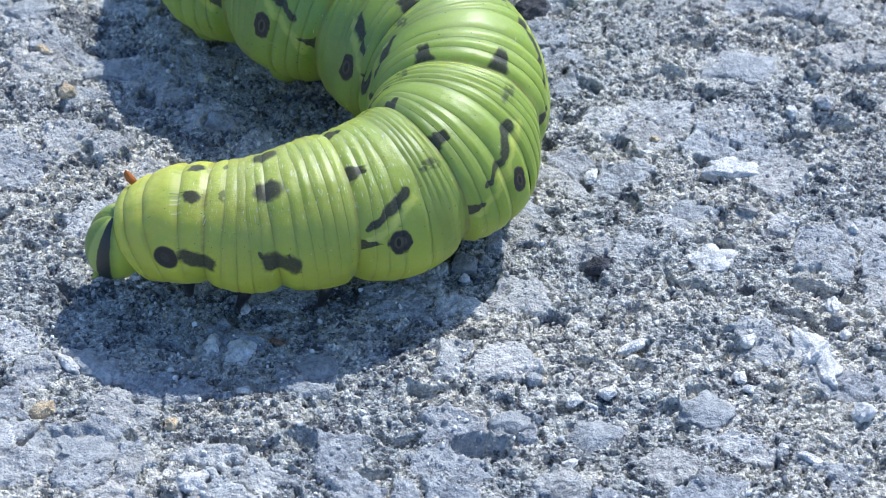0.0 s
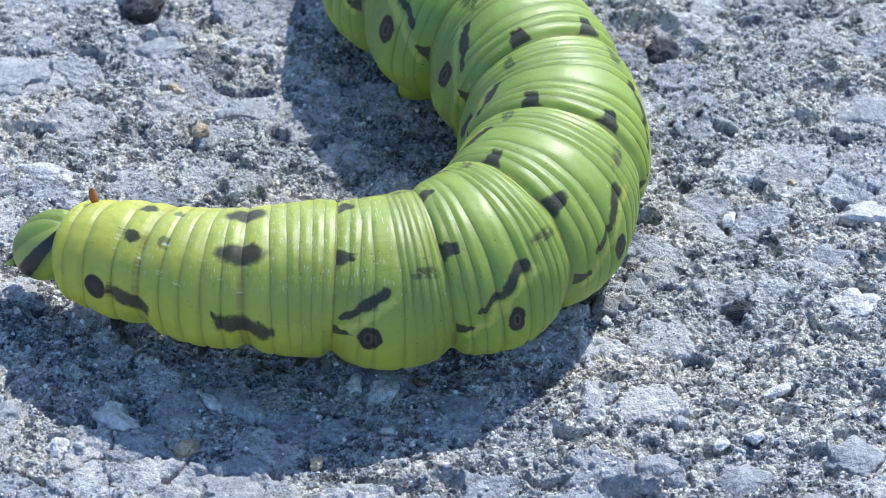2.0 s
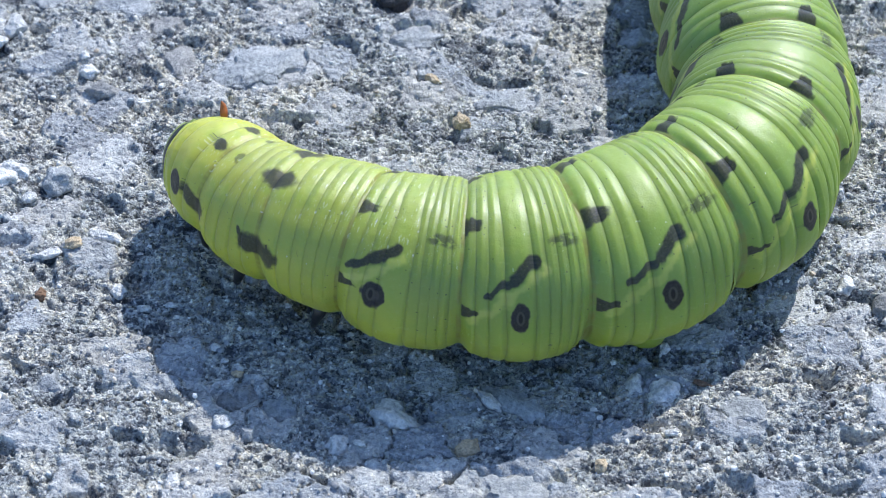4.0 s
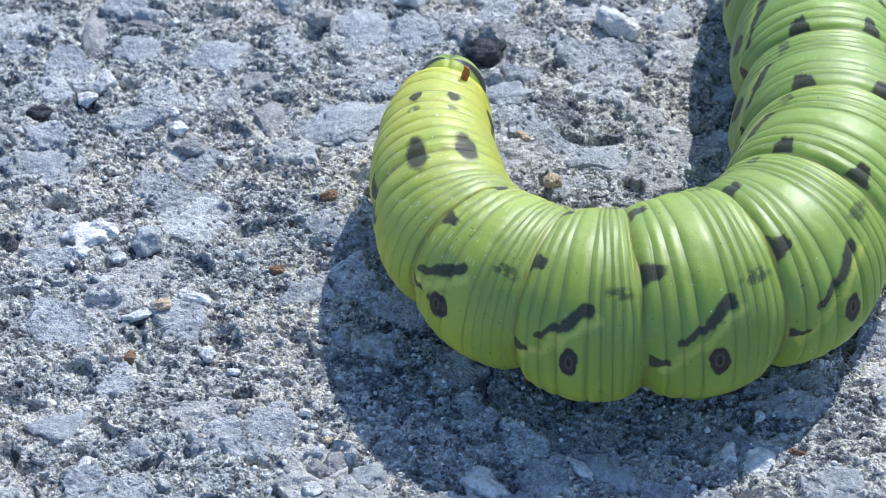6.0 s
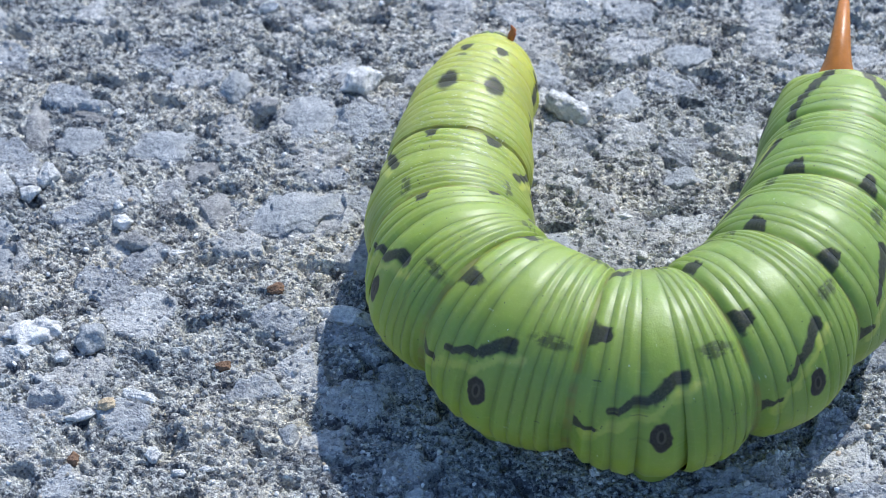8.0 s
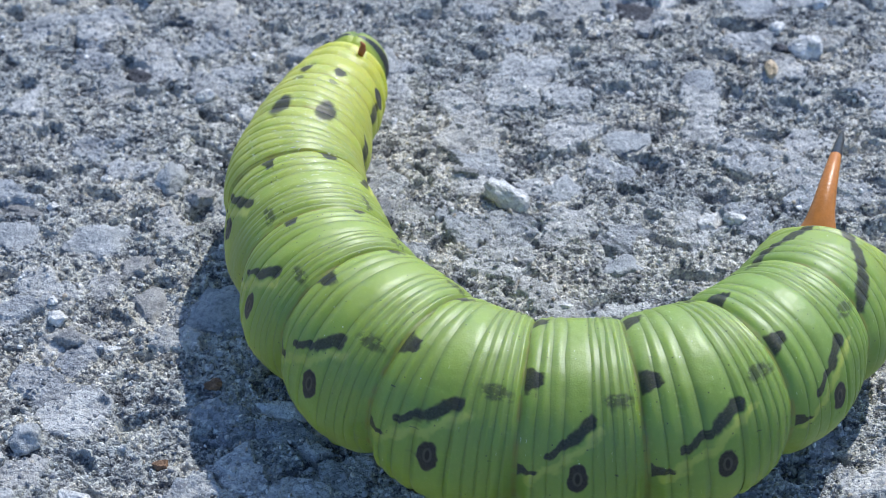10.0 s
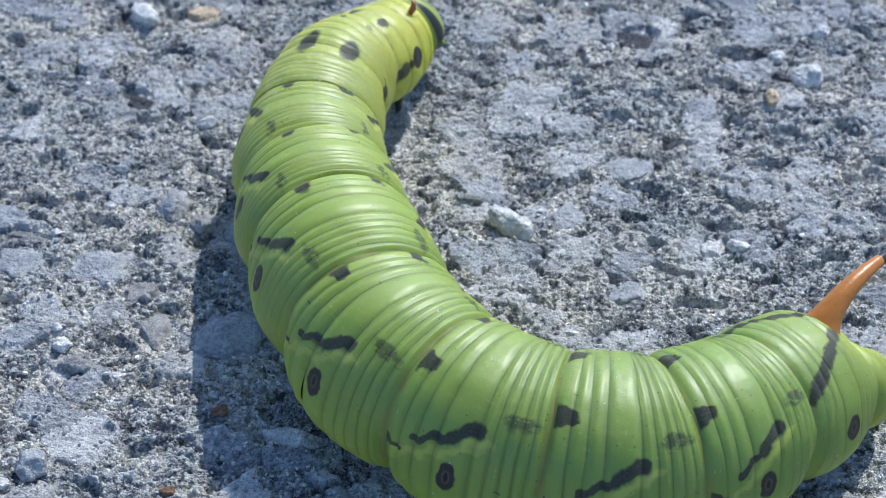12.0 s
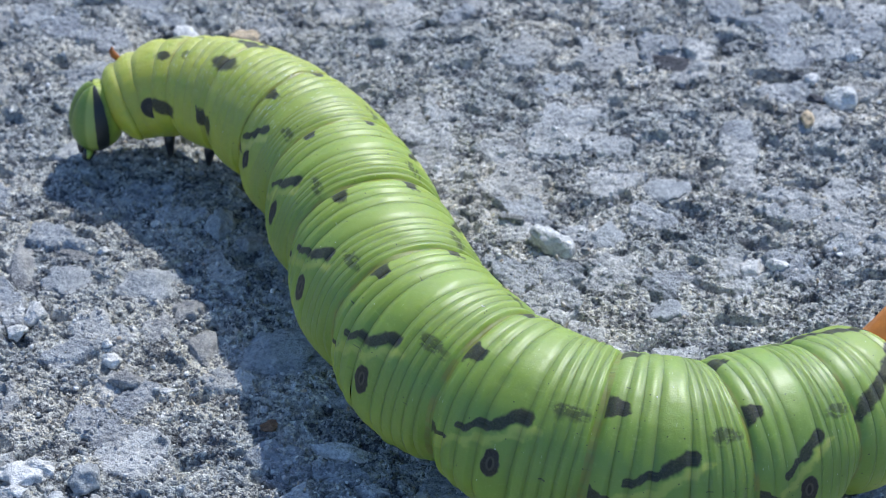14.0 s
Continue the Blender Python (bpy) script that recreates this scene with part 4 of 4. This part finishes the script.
    for i in range(rows):
        for k in range(cols):
            a = i * (cols + 1) + k
            faces.append((a, a + 1, a + cols + 2, a + cols + 1))
    return mesh_of("head", verts, faces, HEAD, uvs)


def horn_mesh():
    n = 18
    pts, rad = [], []
    for i in range(n + 1):
        t = i / n
        pts.append((-0.8 * MM, (2.9 + 8.6 * t - 4.4 * t * t) * MM, (-0.2 - 3.0 * t - 6.6 * t * t) * MM))
        rad.append((0.80 * (1 - t) ** 0.9 + 0.18 + 0.75 * math.exp(-t * 9)) * math.sqrt(max(0.02, 1 - max(0.0, (t - 0.9) / 0.1) ** 2)) * MM)
    v, f = tube(pts, rad, 16)
    me = mesh_of("horn", v, f, ORANGE)
    me.materials.append(BLACK)
    for poly in me.polygons:
        if poly.index < len(me.polygons) - 2 and poly.index // 16 >= n * 0.70:
            poly.material_index = 1
    return me


caterpillar, movers = build_caterpillar()


# ---- movement ----
def motions():
    """The spine from head to tail in millimetres, with the roll in degrees, moment by moment; every fold rides on it."""
    spine = []

    def posture(t, *nodes):
        spine.append((t, [Vector(n[:3]) for n in nodes], [n[3] for n in nodes]))

    posture(0.0, (-22.2, -0.7, 4.0, 3), (-17.4, -0.9, 6.1, 2), (-12.6, -0.9, 6.3, -2), (-8.3, 0.1, 6.7, -6), (-3.5, 2.6, 6.5, -4), (0.2, 6.6, 7.0, -1), (0.5, 13.4, 7.1, 4), (-3.2, 18.2, 6.9, 4), (-10.3, 22.4, 7.4, 2), (-16.0, 26.7, 7.0, 1), (-18.3, 32.7, 6.6, 0), (-18.1, 38.7, 5.8, -0), (-16.5, 44.4, 4.5, -0), (-15.1, 47.9, 2.2, -0))
    posture(0.5, (-25.7, -1.3, 3.9, 0), (-20.8, -1.9, 6.1, -1), (-14.9, -2.0, 6.1, -3), (-9.8, -0.8, 7.0, -6), (-5.0, 1.5, 6.9, -4), (-0.7, 5.6, 7.1, -1), (0.2, 12.0, 7.1, 5), (-2.4, 16.9, 6.8, 6), (-8.7, 21.4, 7.1, 5), (-14.9, 25.8, 7.1, 3), (-16.6, 32.2, 6.6, 1), (-16.8, 38.5, 5.8, 0), (-15.9, 44.5, 4.5, -0), (-15.0, 48.2, 2.2, -0))
    posture(1.0, (-26.3, -5.2, 3.7, -0), (-21.7, -4.6, 6.1, 1), (-16.2, -3.2, 6.3, 2), (-11.4, -1.9, 7.3, -0), (-7.1, -0.2, 7.3, 2), (-2.9, 2.8, 7.2, 4), (-0.2, 8.8, 6.5, 8), (-0.8, 15.5, 6.4, 9), (-6.5, 20.7, 7.7, 9), (-12.5, 26.5, 7.2, 6), (-14.4, 32.9, 6.6, 3), (-15.3, 38.8, 5.8, 1), (-15.3, 44.4, 4.5, -0), (-15.0, 48.0, 2.2, -1))
    posture(1.5, (-32.0, -3.6, 3.8, -0), (-27.7, -3.3, 6.1, -2), (-22.9, -2.3, 6.6, -4), (-17.8, -1.6, 7.2, -6), (-12.3, -0.5, 6.9, -5), (-6.6, 2.2, 7.2, -4), (-2.4, 8.1, 6.8, -0), (-2.6, 14.8, 6.6, 3), (-7.6, 19.8, 7.4, 5), (-12.8, 24.7, 7.0, 4), (-15.3, 30.9, 6.6, 2), (-15.9, 37.2, 5.8, 1), (-15.3, 43.2, 4.5, -0), (-14.6, 46.9, 2.2, -1))
    posture(2.0, (-36.6, 0.7, 5.0, -1), (-30.7, -1.3, 5.8, 1), (-24.3, -3.2, 6.5, 3), (-18.1, -3.0, 6.7, 3), (-12.6, -2.4, 6.5, 5), (-7.2, -0.2, 6.9, 8), (-3.4, 4.8, 7.0, 9), (-2.2, 11.5, 7.1, 6), (-5.0, 18.9, 7.5, 6), (-10.1, 24.6, 7.2, 7), (-14.0, 29.6, 6.2, 4), (-15.0, 35.8, 5.8, 1), (-14.9, 41.7, 4.5, -0), (-14.5, 45.4, 2.2, -1))
    posture(2.5, (-40.6, -2.0, 3.9, -1), (-36.1, -1.3, 6.1, -3), (-30.9, -0.7, 6.9, -4), (-25.7, -1.0, 7.5, -7), (-20.4, -0.8, 7.1, -6), (-14.5, 0.2, 7.0, -3), (-8.1, 4.1, 6.4, -1), (-4.2, 10.7, 6.9, 5), (-5.7, 17.0, 7.1, 7), (-9.2, 23.2, 6.9, 5), (-11.6, 29.4, 6.6, 2), (-13.0, 35.6, 5.8, 1), (-13.6, 41.6, 4.5, -0), (-13.7, 45.3, 2.2, -1))
    posture(3.0, (-45.3, -3.1, 5.2, 0), (-39.6, -1.7, 6.0, -1), (-34.1, -3.1, 6.7, -1), (-27.7, -3.1, 6.7, -3), (-21.5, -3.3, 6.3, -1), (-15.9, -2.4, 6.7, 0), (-10.3, 1.4, 6.6, 1), (-5.9, 8.2, 7.1, 4), (-5.7, 14.4, 7.2, 6), (-8.1, 21.3, 7.1, 4), (-11.2, 27.5, 6.7, 2), (-12.3, 33.9, 5.8, 1), (-12.8, 40.1, 4.5, 0), (-13.0, 43.9, 2.2, -1))
    posture(3.5, (-48.9, -1.2, 4.5, -1), (-43.0, -2.1, 6.1, -3), (-37.7, -3.3, 6.7, -4), (-32.0, -3.0, 7.0, -5), (-26.3, -2.8, 6.9, -4), (-21.0, -1.8, 7.2, -2), (-14.7, 1.0, 6.8, 1), (-8.7, 6.5, 6.6, 4), (-6.1, 13.9, 6.7, 3), (-7.6, 21.0, 7.0, 2), (-8.9, 27.7, 6.6, 1), (-10.3, 34.2, 5.8, 0), (-11.5, 40.2, 4.5, -0), (-12.1, 44.0, 2.2, -0))
    posture(4.0, (-46.5, 8.1, 4.4, -3), (-43.5, 4.4, 6.4, -6), (-39.7, 1.0, 6.7, -8), (-34.5, -1.4, 7.1, -11), (-29.1, -2.7, 6.8, -9), (-23.1, -2.3, 6.7, -5), (-15.8, 0.8, 6.5, -4), (-9.5, 6.4, 6.9, -2), (-7.0, 13.5, 6.7, -1), (-7.8, 20.4, 7.0, -1), (-8.9, 26.9, 6.6, -0), (-10.0, 33.4, 5.8, -0), (-10.9, 39.5, 4.5, 0), (-11.4, 43.3, 2.2, 0))
    posture(4.2, (-45.5, 10.5, 4.3, 1), (-42.3, 6.3, 5.8, -3), (-38.7, 2.5, 6.7, -6), (-33.7, -0.5, 7.4, -9), (-28.6, -2.9, 7.0, -7), (-23.0, -2.8, 6.8, -2), (-15.7, 0.2, 6.3, 0), (-10.0, 5.5, 6.9, 1), (-7.3, 12.5, 6.8, 1), (-7.3, 19.7, 7.0, 1), (-8.0, 26.6, 6.6, 0), (-9.1, 33.0, 5.8, 0), (-10.3, 39.1, 4.5, -0), (-11.1, 42.9, 2.2, -0))
    posture(4.5, (-46.0, 9.8, 3.9, 1), (-43.2, 5.7, 6.0, -2), (-39.0, 2.1, 6.6, -6), (-33.9, -1.2, 7.2, -8), (-28.4, -3.1, 7.0, -7), (-23.1, -1.8, 7.3, -2), (-16.4, 1.3, 6.9, 1), (-11.3, 6.4, 6.7, 1), (-8.0, 12.5, 6.7, 2), (-8.0, 19.6, 6.9, 1), (-8.2, 26.4, 6.6, 1), (-8.9, 32.8, 5.8, 0), (-10.1, 38.8, 4.5, -0), (-10.9, 42.6, 2.2, -0))
    posture(5.0, (-45.7, 11.6, 4.4, 0), (-43.2, 7.0, 6.0, -2), (-39.3, 3.0, 6.8, -4), (-34.6, -0.5, 7.1, -6), (-28.9, -2.2, 6.9, -5), (-23.6, -1.2, 7.2, -1), (-17.2, 1.7, 7.0, 1), (-12.1, 6.3, 6.8, 2), (-9.0, 12.6, 6.9, 2), (-8.6, 19.4, 6.8, 2), (-8.6, 26.1, 6.5, 1), (-9.2, 32.5, 5.7, 1), (-10.3, 38.6, 4.5, 0), (-11.0, 42.6, 2.2, -0))
    posture(5.5, (-43.2, 16.0, 5.2, 0), (-41.5, 10.6, 6.2, -1), (-38.7, 5.7, 7.0, -2), (-34.7, 1.5, 7.0, -3), (-29.2, -0.8, 6.9, -3), (-23.8, -0.7, 7.2, -0), (-17.6, 1.7, 7.2, 2), (-12.6, 5.9, 7.0, 3), (-9.5, 12.4, 7.1, 3), (-9.0, 19.1, 6.7, 3), (-9.1, 25.9, 6.4, 2), (-9.7, 32.2, 5.5, 1), (-10.9, 38.5, 4.5, 0), (-11.5, 42.7, 2.2, -0))
    posture(6.0, (-36.3, 21.3, 5.8, 0), (-36.7, 15.7, 6.3, -0), (-36.0, 10.2, 7.2, -1), (-33.9, 4.9, 6.9, -1), (-29.5, 1.3, 6.9, -1), (-24.3, -0.3, 7.1, 0), (-18.1, 1.1, 7.3, 3), (-12.8, 4.7, 7.1, 3), (-9.6, 11.5, 7.3, 4), (-9.2, 18.6, 6.5, 3), (-9.8, 25.8, 6.4, 3), (-10.7, 32.2, 5.4, 2), (-11.7, 38.5, 4.5, 1), (-11.7, 42.6, 2.2, -0))
    posture(6.3, (-29.6, 23.8, 4.4, 0), (-30.8, 18.9, 5.9, -0), (-31.6, 13.7, 6.6, -0), (-31.4, 8.4, 6.7, -1), (-30.2, 3.3, 6.7, -0), (-26.5, -0.4, 7.1, 0), (-19.8, -1.1, 6.8, 3), (-13.7, 1.9, 6.9, 3), (-8.5, 9.7, 7.3, 4), (-7.8, 18.4, 6.9, 4), (-10.0, 26.5, 6.8, 3), (-12.2, 32.9, 5.8, 2), (-12.3, 38.7, 4.5, 1), (-11.7, 42.4, 2.2, -0))
    posture(6.5, (-28.6, 25.6, 4.2, 1), (-30.5, 20.2, 5.5, 1), (-31.5, 14.8, 6.5, 0), (-31.3, 9.7, 6.9, -2), (-30.2, 4.5, 6.7, -2), (-26.4, 0.4, 7.2, -2), (-20.0, -0.7, 7.0, -0), (-13.7, 2.3, 6.9, 2), (-8.6, 10.2, 7.2, 5), (-8.1, 18.2, 6.9, 6), (-10.2, 25.8, 6.7, 7), (-12.5, 31.8, 5.4, 6), (-13.4, 37.6, 4.6, 4), (-12.8, 41.3, 2.2, 1))
    posture(7.0, (-30.0, 29.4, 4.4, 1), (-30.1, 24.5, 5.8, -1), (-30.4, 19.3, 6.6, -3), (-29.9, 13.6, 6.9, -5), (-29.1, 8.0, 6.8, -5), (-26.0, 2.7, 7.3, -3), (-19.8, 0.5, 6.8, 1), (-13.9, 2.4, 6.7, 4), (-9.3, 8.6, 6.9, 5), (-7.7, 15.7, 6.7, 6), (-8.5, 22.9, 6.8, 5), (-10.2, 29.6, 5.8, 2), (-10.7, 35.7, 4.5, 0), (-10.2, 39.5, 2.2, -1))
    posture(7.5, (-32.6, 31.3, 4.4, -0), (-32.6, 26.1, 6.0, -1), (-32.4, 20.4, 6.6, -0), (-31.8, 15.0, 6.5, 1), (-31.3, 9.2, 6.4, 2), (-28.9, 3.7, 7.1, 2), (-23.8, 0.3, 6.9, 3), (-17.4, 0.5, 6.7, 7), (-10.9, 5.6, 6.5, 9), (-7.7, 13.0, 6.3, 8), (-7.7, 21.5, 7.0, 5), (-8.8, 28.8, 6.1, 1), (-8.0, 34.8, 4.7, 1), (-6.5, 37.8, 2.1, 1))
    posture(8.0, (-30.7, 35.8, 4.3, 1), (-30.9, 31.2, 5.8, -1), (-31.6, 26.6, 6.7, -4), (-31.8, 21.1, 7.1, -7), (-31.9, 15.2, 7.0, -6), (-30.3, 9.0, 7.4, -3), (-25.1, 4.4, 7.0, -2), (-17.7, 2.9, 6.6, -1), (-11.4, 6.6, 6.9, 2), (-7.9, 12.1, 6.9, 3), (-5.8, 18.7, 6.7, 2), (-4.8, 25.1, 5.9, 1), (-4.2, 31.5, 4.5, -0), (-3.6, 35.3, 2.2, -0))
    posture(8.5, (-31.5, 38.4, 4.5, 1), (-32.7, 33.0, 6.3, 0), (-33.4, 27.1, 6.6, -1), (-33.5, 20.9, 6.4, -3), (-33.6, 14.9, 6.3, -1), (-31.6, 7.9, 6.8, 1), (-27.1, 3.6, 7.0, 2), (-21.0, 1.8, 7.4, -1), (-13.9, 3.6, 7.3, 3), (-8.6, 8.3, 6.6, 6), (-5.4, 15.2, 6.7, 5), (-4.7, 21.6, 5.8, 3), (-2.9, 27.8, 4.5, 1), (-1.8, 31.5, 2.2, -1))
    posture(9.0, (-33.8, 40.8, 4.3, 1), (-33.8, 35.4, 5.8, -0), (-34.1, 30.1, 6.7, -2), (-34.1, 25.0, 6.9, -4), (-34.1, 20.1, 6.9, -4), (-33.1, 13.9, 7.0, -4), (-29.7, 7.4, 7.0, -3), (-23.2, 3.4, 7.2, -2), (-15.0, 4.1, 7.0, 1), (-9.1, 8.1, 6.7, 4), (-5.3, 14.1, 6.7, 4), (-3.5, 20.1, 5.7, 2), (-2.3, 26.3, 4.5, 0), (-1.4, 30.1, 2.2, -1))
    posture(9.2, (-37.6, 41.2, 4.3, 1), (-36.5, 36.4, 5.8, -0), (-35.8, 31.6, 6.7, -1), (-35.5, 26.5, 6.9, -3), (-34.8, 21.3, 6.7, -5), (-33.4, 14.4, 6.9, -4), (-30.1, 8.5, 7.1, -4), (-23.8, 4.6, 7.1, -4), (-15.0, 5.2, 6.9, -2), (-8.8, 8.6, 7.0, 0), (-5.3, 14.1, 6.7, 1), (-3.5, 20.0, 5.8, 0), (-2.2, 26.1, 4.5, 0), (-1.1, 29.8, 2.2, -0))
    posture(9.5, (-36.4, 43.7, 5.7, 1), (-37.6, 37.9, 6.4, -0), (-38.1, 32.4, 6.8, -1), (-38.2, 26.6, 6.9, -3), (-36.6, 20.6, 6.9, -5), (-34.3, 14.9, 7.0, -5), (-30.2, 9.9, 7.0, -4), (-24.5, 6.4, 6.6, -4), (-17.0, 6.3, 6.4, -2), (-10.2, 8.5, 7.0, 0), (-5.6, 13.6, 6.7, 1), (-3.0, 19.2, 5.9, 0), (-2.0, 25.3, 4.6, 0), (-0.9, 28.9, 2.2, -0))
    posture(10.0, (-37.2, 46.2, 4.9, 0), (-38.7, 39.4, 5.9, -0), (-39.6, 33.8, 6.8, -2), (-39.9, 28.0, 7.1, -3), (-38.1, 22.3, 6.9, -5), (-35.7, 16.6, 7.0, -6), (-31.6, 11.6, 7.1, -5), (-26.0, 7.9, 6.8, -4), (-18.8, 7.1, 6.6, -2), (-11.7, 8.5, 6.9, 1), (-6.6, 12.7, 6.7, 2), (-3.2, 18.0, 5.9, 1), (-1.6, 23.7, 4.6, 0), (-0.4, 27.3, 2.2, -0))
    posture(10.5, (-37.9, 49.4, 3.8, 0), (-38.9, 41.1, 5.3, -1), (-39.7, 35.5, 6.8, -2), (-40.3, 29.8, 7.3, -4), (-38.6, 24.3, 6.9, -6), (-36.4, 18.5, 6.9, -7), (-32.4, 13.1, 7.2, -6), (-27.1, 9.0, 7.0, -4), (-20.2, 7.4, 6.8, -3), (-13.1, 8.3, 6.8, 2), (-7.6, 11.7, 6.6, 3), (-3.9, 16.7, 5.8, 2), (-1.4, 22.2, 4.6, 1), (0.1, 25.5, 2.2, -0))
    posture(11.0, (-37.0, 52.6, 2.9, 0), (-38.1, 43.4, 4.9, -1), (-39.2, 37.9, 6.8, -2), (-40.1, 32.3, 7.5, -4), (-38.4, 26.6, 7.0, -6), (-36.4, 20.7, 6.9, -8), (-32.8, 14.6, 7.3, -7), (-27.8, 9.7, 7.1, -4), (-21.1, 7.4, 6.9, -3), (-14.2, 7.9, 6.7, 2), (-8.6, 10.9, 6.6, 4), (-4.7, 15.8, 5.8, 3), (-1.5, 20.8, 4.5, 1), (0.3, 23.9, 2.2, -0))
    posture(11.3, (-34.7, 49.7, 4.3, 0), (-38.0, 46.4, 5.9, -1), (-39.9, 42.7, 6.7, -3), (-40.3, 36.6, 6.9, -4), (-38.3, 29.9, 7.1, -6), (-36.6, 22.8, 7.6, -8), (-33.5, 15.4, 7.1, -7), (-28.3, 9.2, 6.8, -4), (-20.6, 6.0, 6.9, -3), (-13.6, 7.4, 6.8, 2), (-8.9, 10.8, 6.5, 4), (-5.5, 15.6, 5.9, 3), (-1.9, 20.1, 4.5, 1), (0.3, 23.0, 2.2, -0))
    posture(11.5, (-35.0, 51.2, 4.5, 1), (-38.7, 48.1, 6.1, -4), (-39.9, 43.3, 7.2, -9), (-40.0, 37.5, 7.1, -12), (-39.1, 31.4, 6.9, -10), (-37.1, 23.9, 7.0, -7), (-34.0, 15.9, 6.6, -6), (-28.8, 9.9, 7.0, -4), (-22.2, 6.1, 7.3, -5), (-14.7, 5.7, 6.8, -0), (-9.8, 9.1, 6.5, 3), (-5.9, 14.1, 6.0, 3), (-2.8, 18.6, 4.2, 3), (-2.1, 22.3, 2.0, 1))
    posture(12.0, (-33.5, 55.0, 5.0, 1), (-36.4, 49.5, 5.9, -1), (-39.0, 44.9, 6.9, -3), (-40.0, 39.8, 6.7, -6), (-39.8, 34.4, 6.6, -7), (-38.2, 27.9, 7.1, -6), (-35.7, 21.0, 7.5, -7), (-31.9, 13.7, 7.2, -6), (-24.8, 7.9, 7.0, -2), (-16.8, 6.4, 6.7, 3), (-10.8, 8.6, 6.5, 4), (-6.3, 12.6, 5.6, 2), (-2.4, 16.9, 4.4, 1), (0.1, 19.8, 2.2, -0))
    posture(12.5, (-40.3, 57.4, 4.3, 1), (-40.6, 52.1, 5.8, -1), (-41.1, 46.9, 6.7, -4), (-41.0, 41.6, 7.0, -6), (-40.2, 36.5, 7.2, -7), (-38.7, 30.1, 7.5, -7), (-36.3, 22.9, 7.3, -6), (-32.1, 15.4, 7.2, -3), (-25.1, 9.6, 7.2, -2), (-16.6, 7.8, 6.7, 1), (-10.5, 9.5, 6.4, 3), (-6.0, 12.9, 5.6, 2), (-1.8, 17.0, 4.6, 1), (0.6, 19.8, 2.2, -0))
    posture(13.0, (-53.6, 53.1, 4.4, -2), (-48.0, 52.3, 6.2, -5), (-44.1, 47.7, 6.4, -7), (-41.9, 41.9, 6.9, -9), (-40.2, 36.3, 7.2, -7), (-38.8, 30.0, 7.5, -6), (-36.3, 22.9, 7.2, -6), (-32.1, 15.6, 7.2, -4), (-25.1, 9.8, 7.2, -3), (-16.5, 8.0, 6.7, 0), (-10.4, 9.6, 6.3, 2), (-5.9, 13.0, 5.7, 2), (-1.7, 16.8, 4.6, 1), (0.8, 19.6, 2.2, -0))
    posture(13.5, (-57.1, 50.6, 4.3, -0), (-51.5, 50.2, 5.9, -1), (-46.8, 47.1, 6.7, -2), (-43.4, 42.4, 7.0, -3), (-40.7, 36.7, 7.1, -4), (-39.0, 30.3, 7.4, -4), (-36.2, 23.0, 7.1, -4), (-32.2, 15.8, 7.3, -3), (-25.2, 10.0, 7.3, -3), (-16.7, 8.3, 6.7, 0), (-10.4, 9.9, 6.3, 2), (-5.8, 13.1, 5.7, 2), (-1.6, 16.9, 4.6, 1), (0.9, 19.8, 2.2, -0))
    posture(14.0, (-62.4, 45.1, 4.3, -1), (-56.6, 46.6, 6.1, -2), (-51.1, 44.7, 7.1, -2), (-46.7, 41.2, 7.4, -3), (-42.9, 36.9, 7.0, -3), (-39.7, 30.6, 7.0, -4), (-36.5, 22.9, 6.8, -5), (-32.3, 15.4, 7.2, -5), (-25.3, 9.5, 7.2, -6), (-16.7, 7.5, 6.6, -3), (-10.5, 9.5, 6.4, 1), (-5.5, 12.6, 5.8, 1), (-1.6, 16.9, 4.5, 1), (0.8, 19.7, 2.2, 0))

    # how far the head is raised and turned to its left, in degrees
    turns = [(0.0, 15, -15), (0.5, 25, 15), (1.0, 5, 30), (1.5, 10, 5), (2.0, 28, -5), (2.5, 5, 15), (3.0, 25, 35), (3.5, 20, 0), (4.0, 0, 0),
             (9.0, 0, 0), (11.5, 8, 0), (12.0, 10, 0), (12.5, 20, 10), (13.0, 12, 0), (13.5, 10, 10), (14.0, 8, 10)]

    def along(nodes, u):
        i = min(int(u), len(nodes) - 2)
        w = u - i
        b, c = nodes[i], nodes[i + 1]
        a = nodes[i - 1] if i else 2 * b - c
        d = nodes[i + 2] if i + 2 < len(nodes) else 2 * c - b
        p = 0.5 * (2 * b + (c - a) * w + (2 * a - 5 * b + 4 * c - d) * w * w + (3 * b - a - 3 * c + d) * w ** 3)
        v = 0.5 * ((c - a) + 2 * (2 * a - 5 * b + 4 * c - d) * w + 3 * (3 * b - a - 3 * c + d) * w * w)
        return p, -v.normalized()

    for ob, u in movers:
        rows = []
        for t, nodes, rolls in spine:
            p, ahead = along(nodes, u)
            left = Vector((0, 0, 1)).cross(ahead).normalized()
            up = ahead.cross(left)
            m = Matrix((left, up, ahead)).transposed().to_4x4()
            m = m @ pose(0, 0, 0, 0, 0, -float(np.interp(u, range(14), rolls)))
            m.translation = p * MM
            if ob.name.startswith("head"):
                nod, turn = (float(np.interp(t, [h[0] for h in turns], [h[k] for h in turns])) for k in (1, 2))
                m = m @ pose(0, 0, 0, 0, turn, 0) @ pose(0, 0, 0, -nod, 0, 0)
            rows.append((t, m))
        walk(ob, rows)


motions()
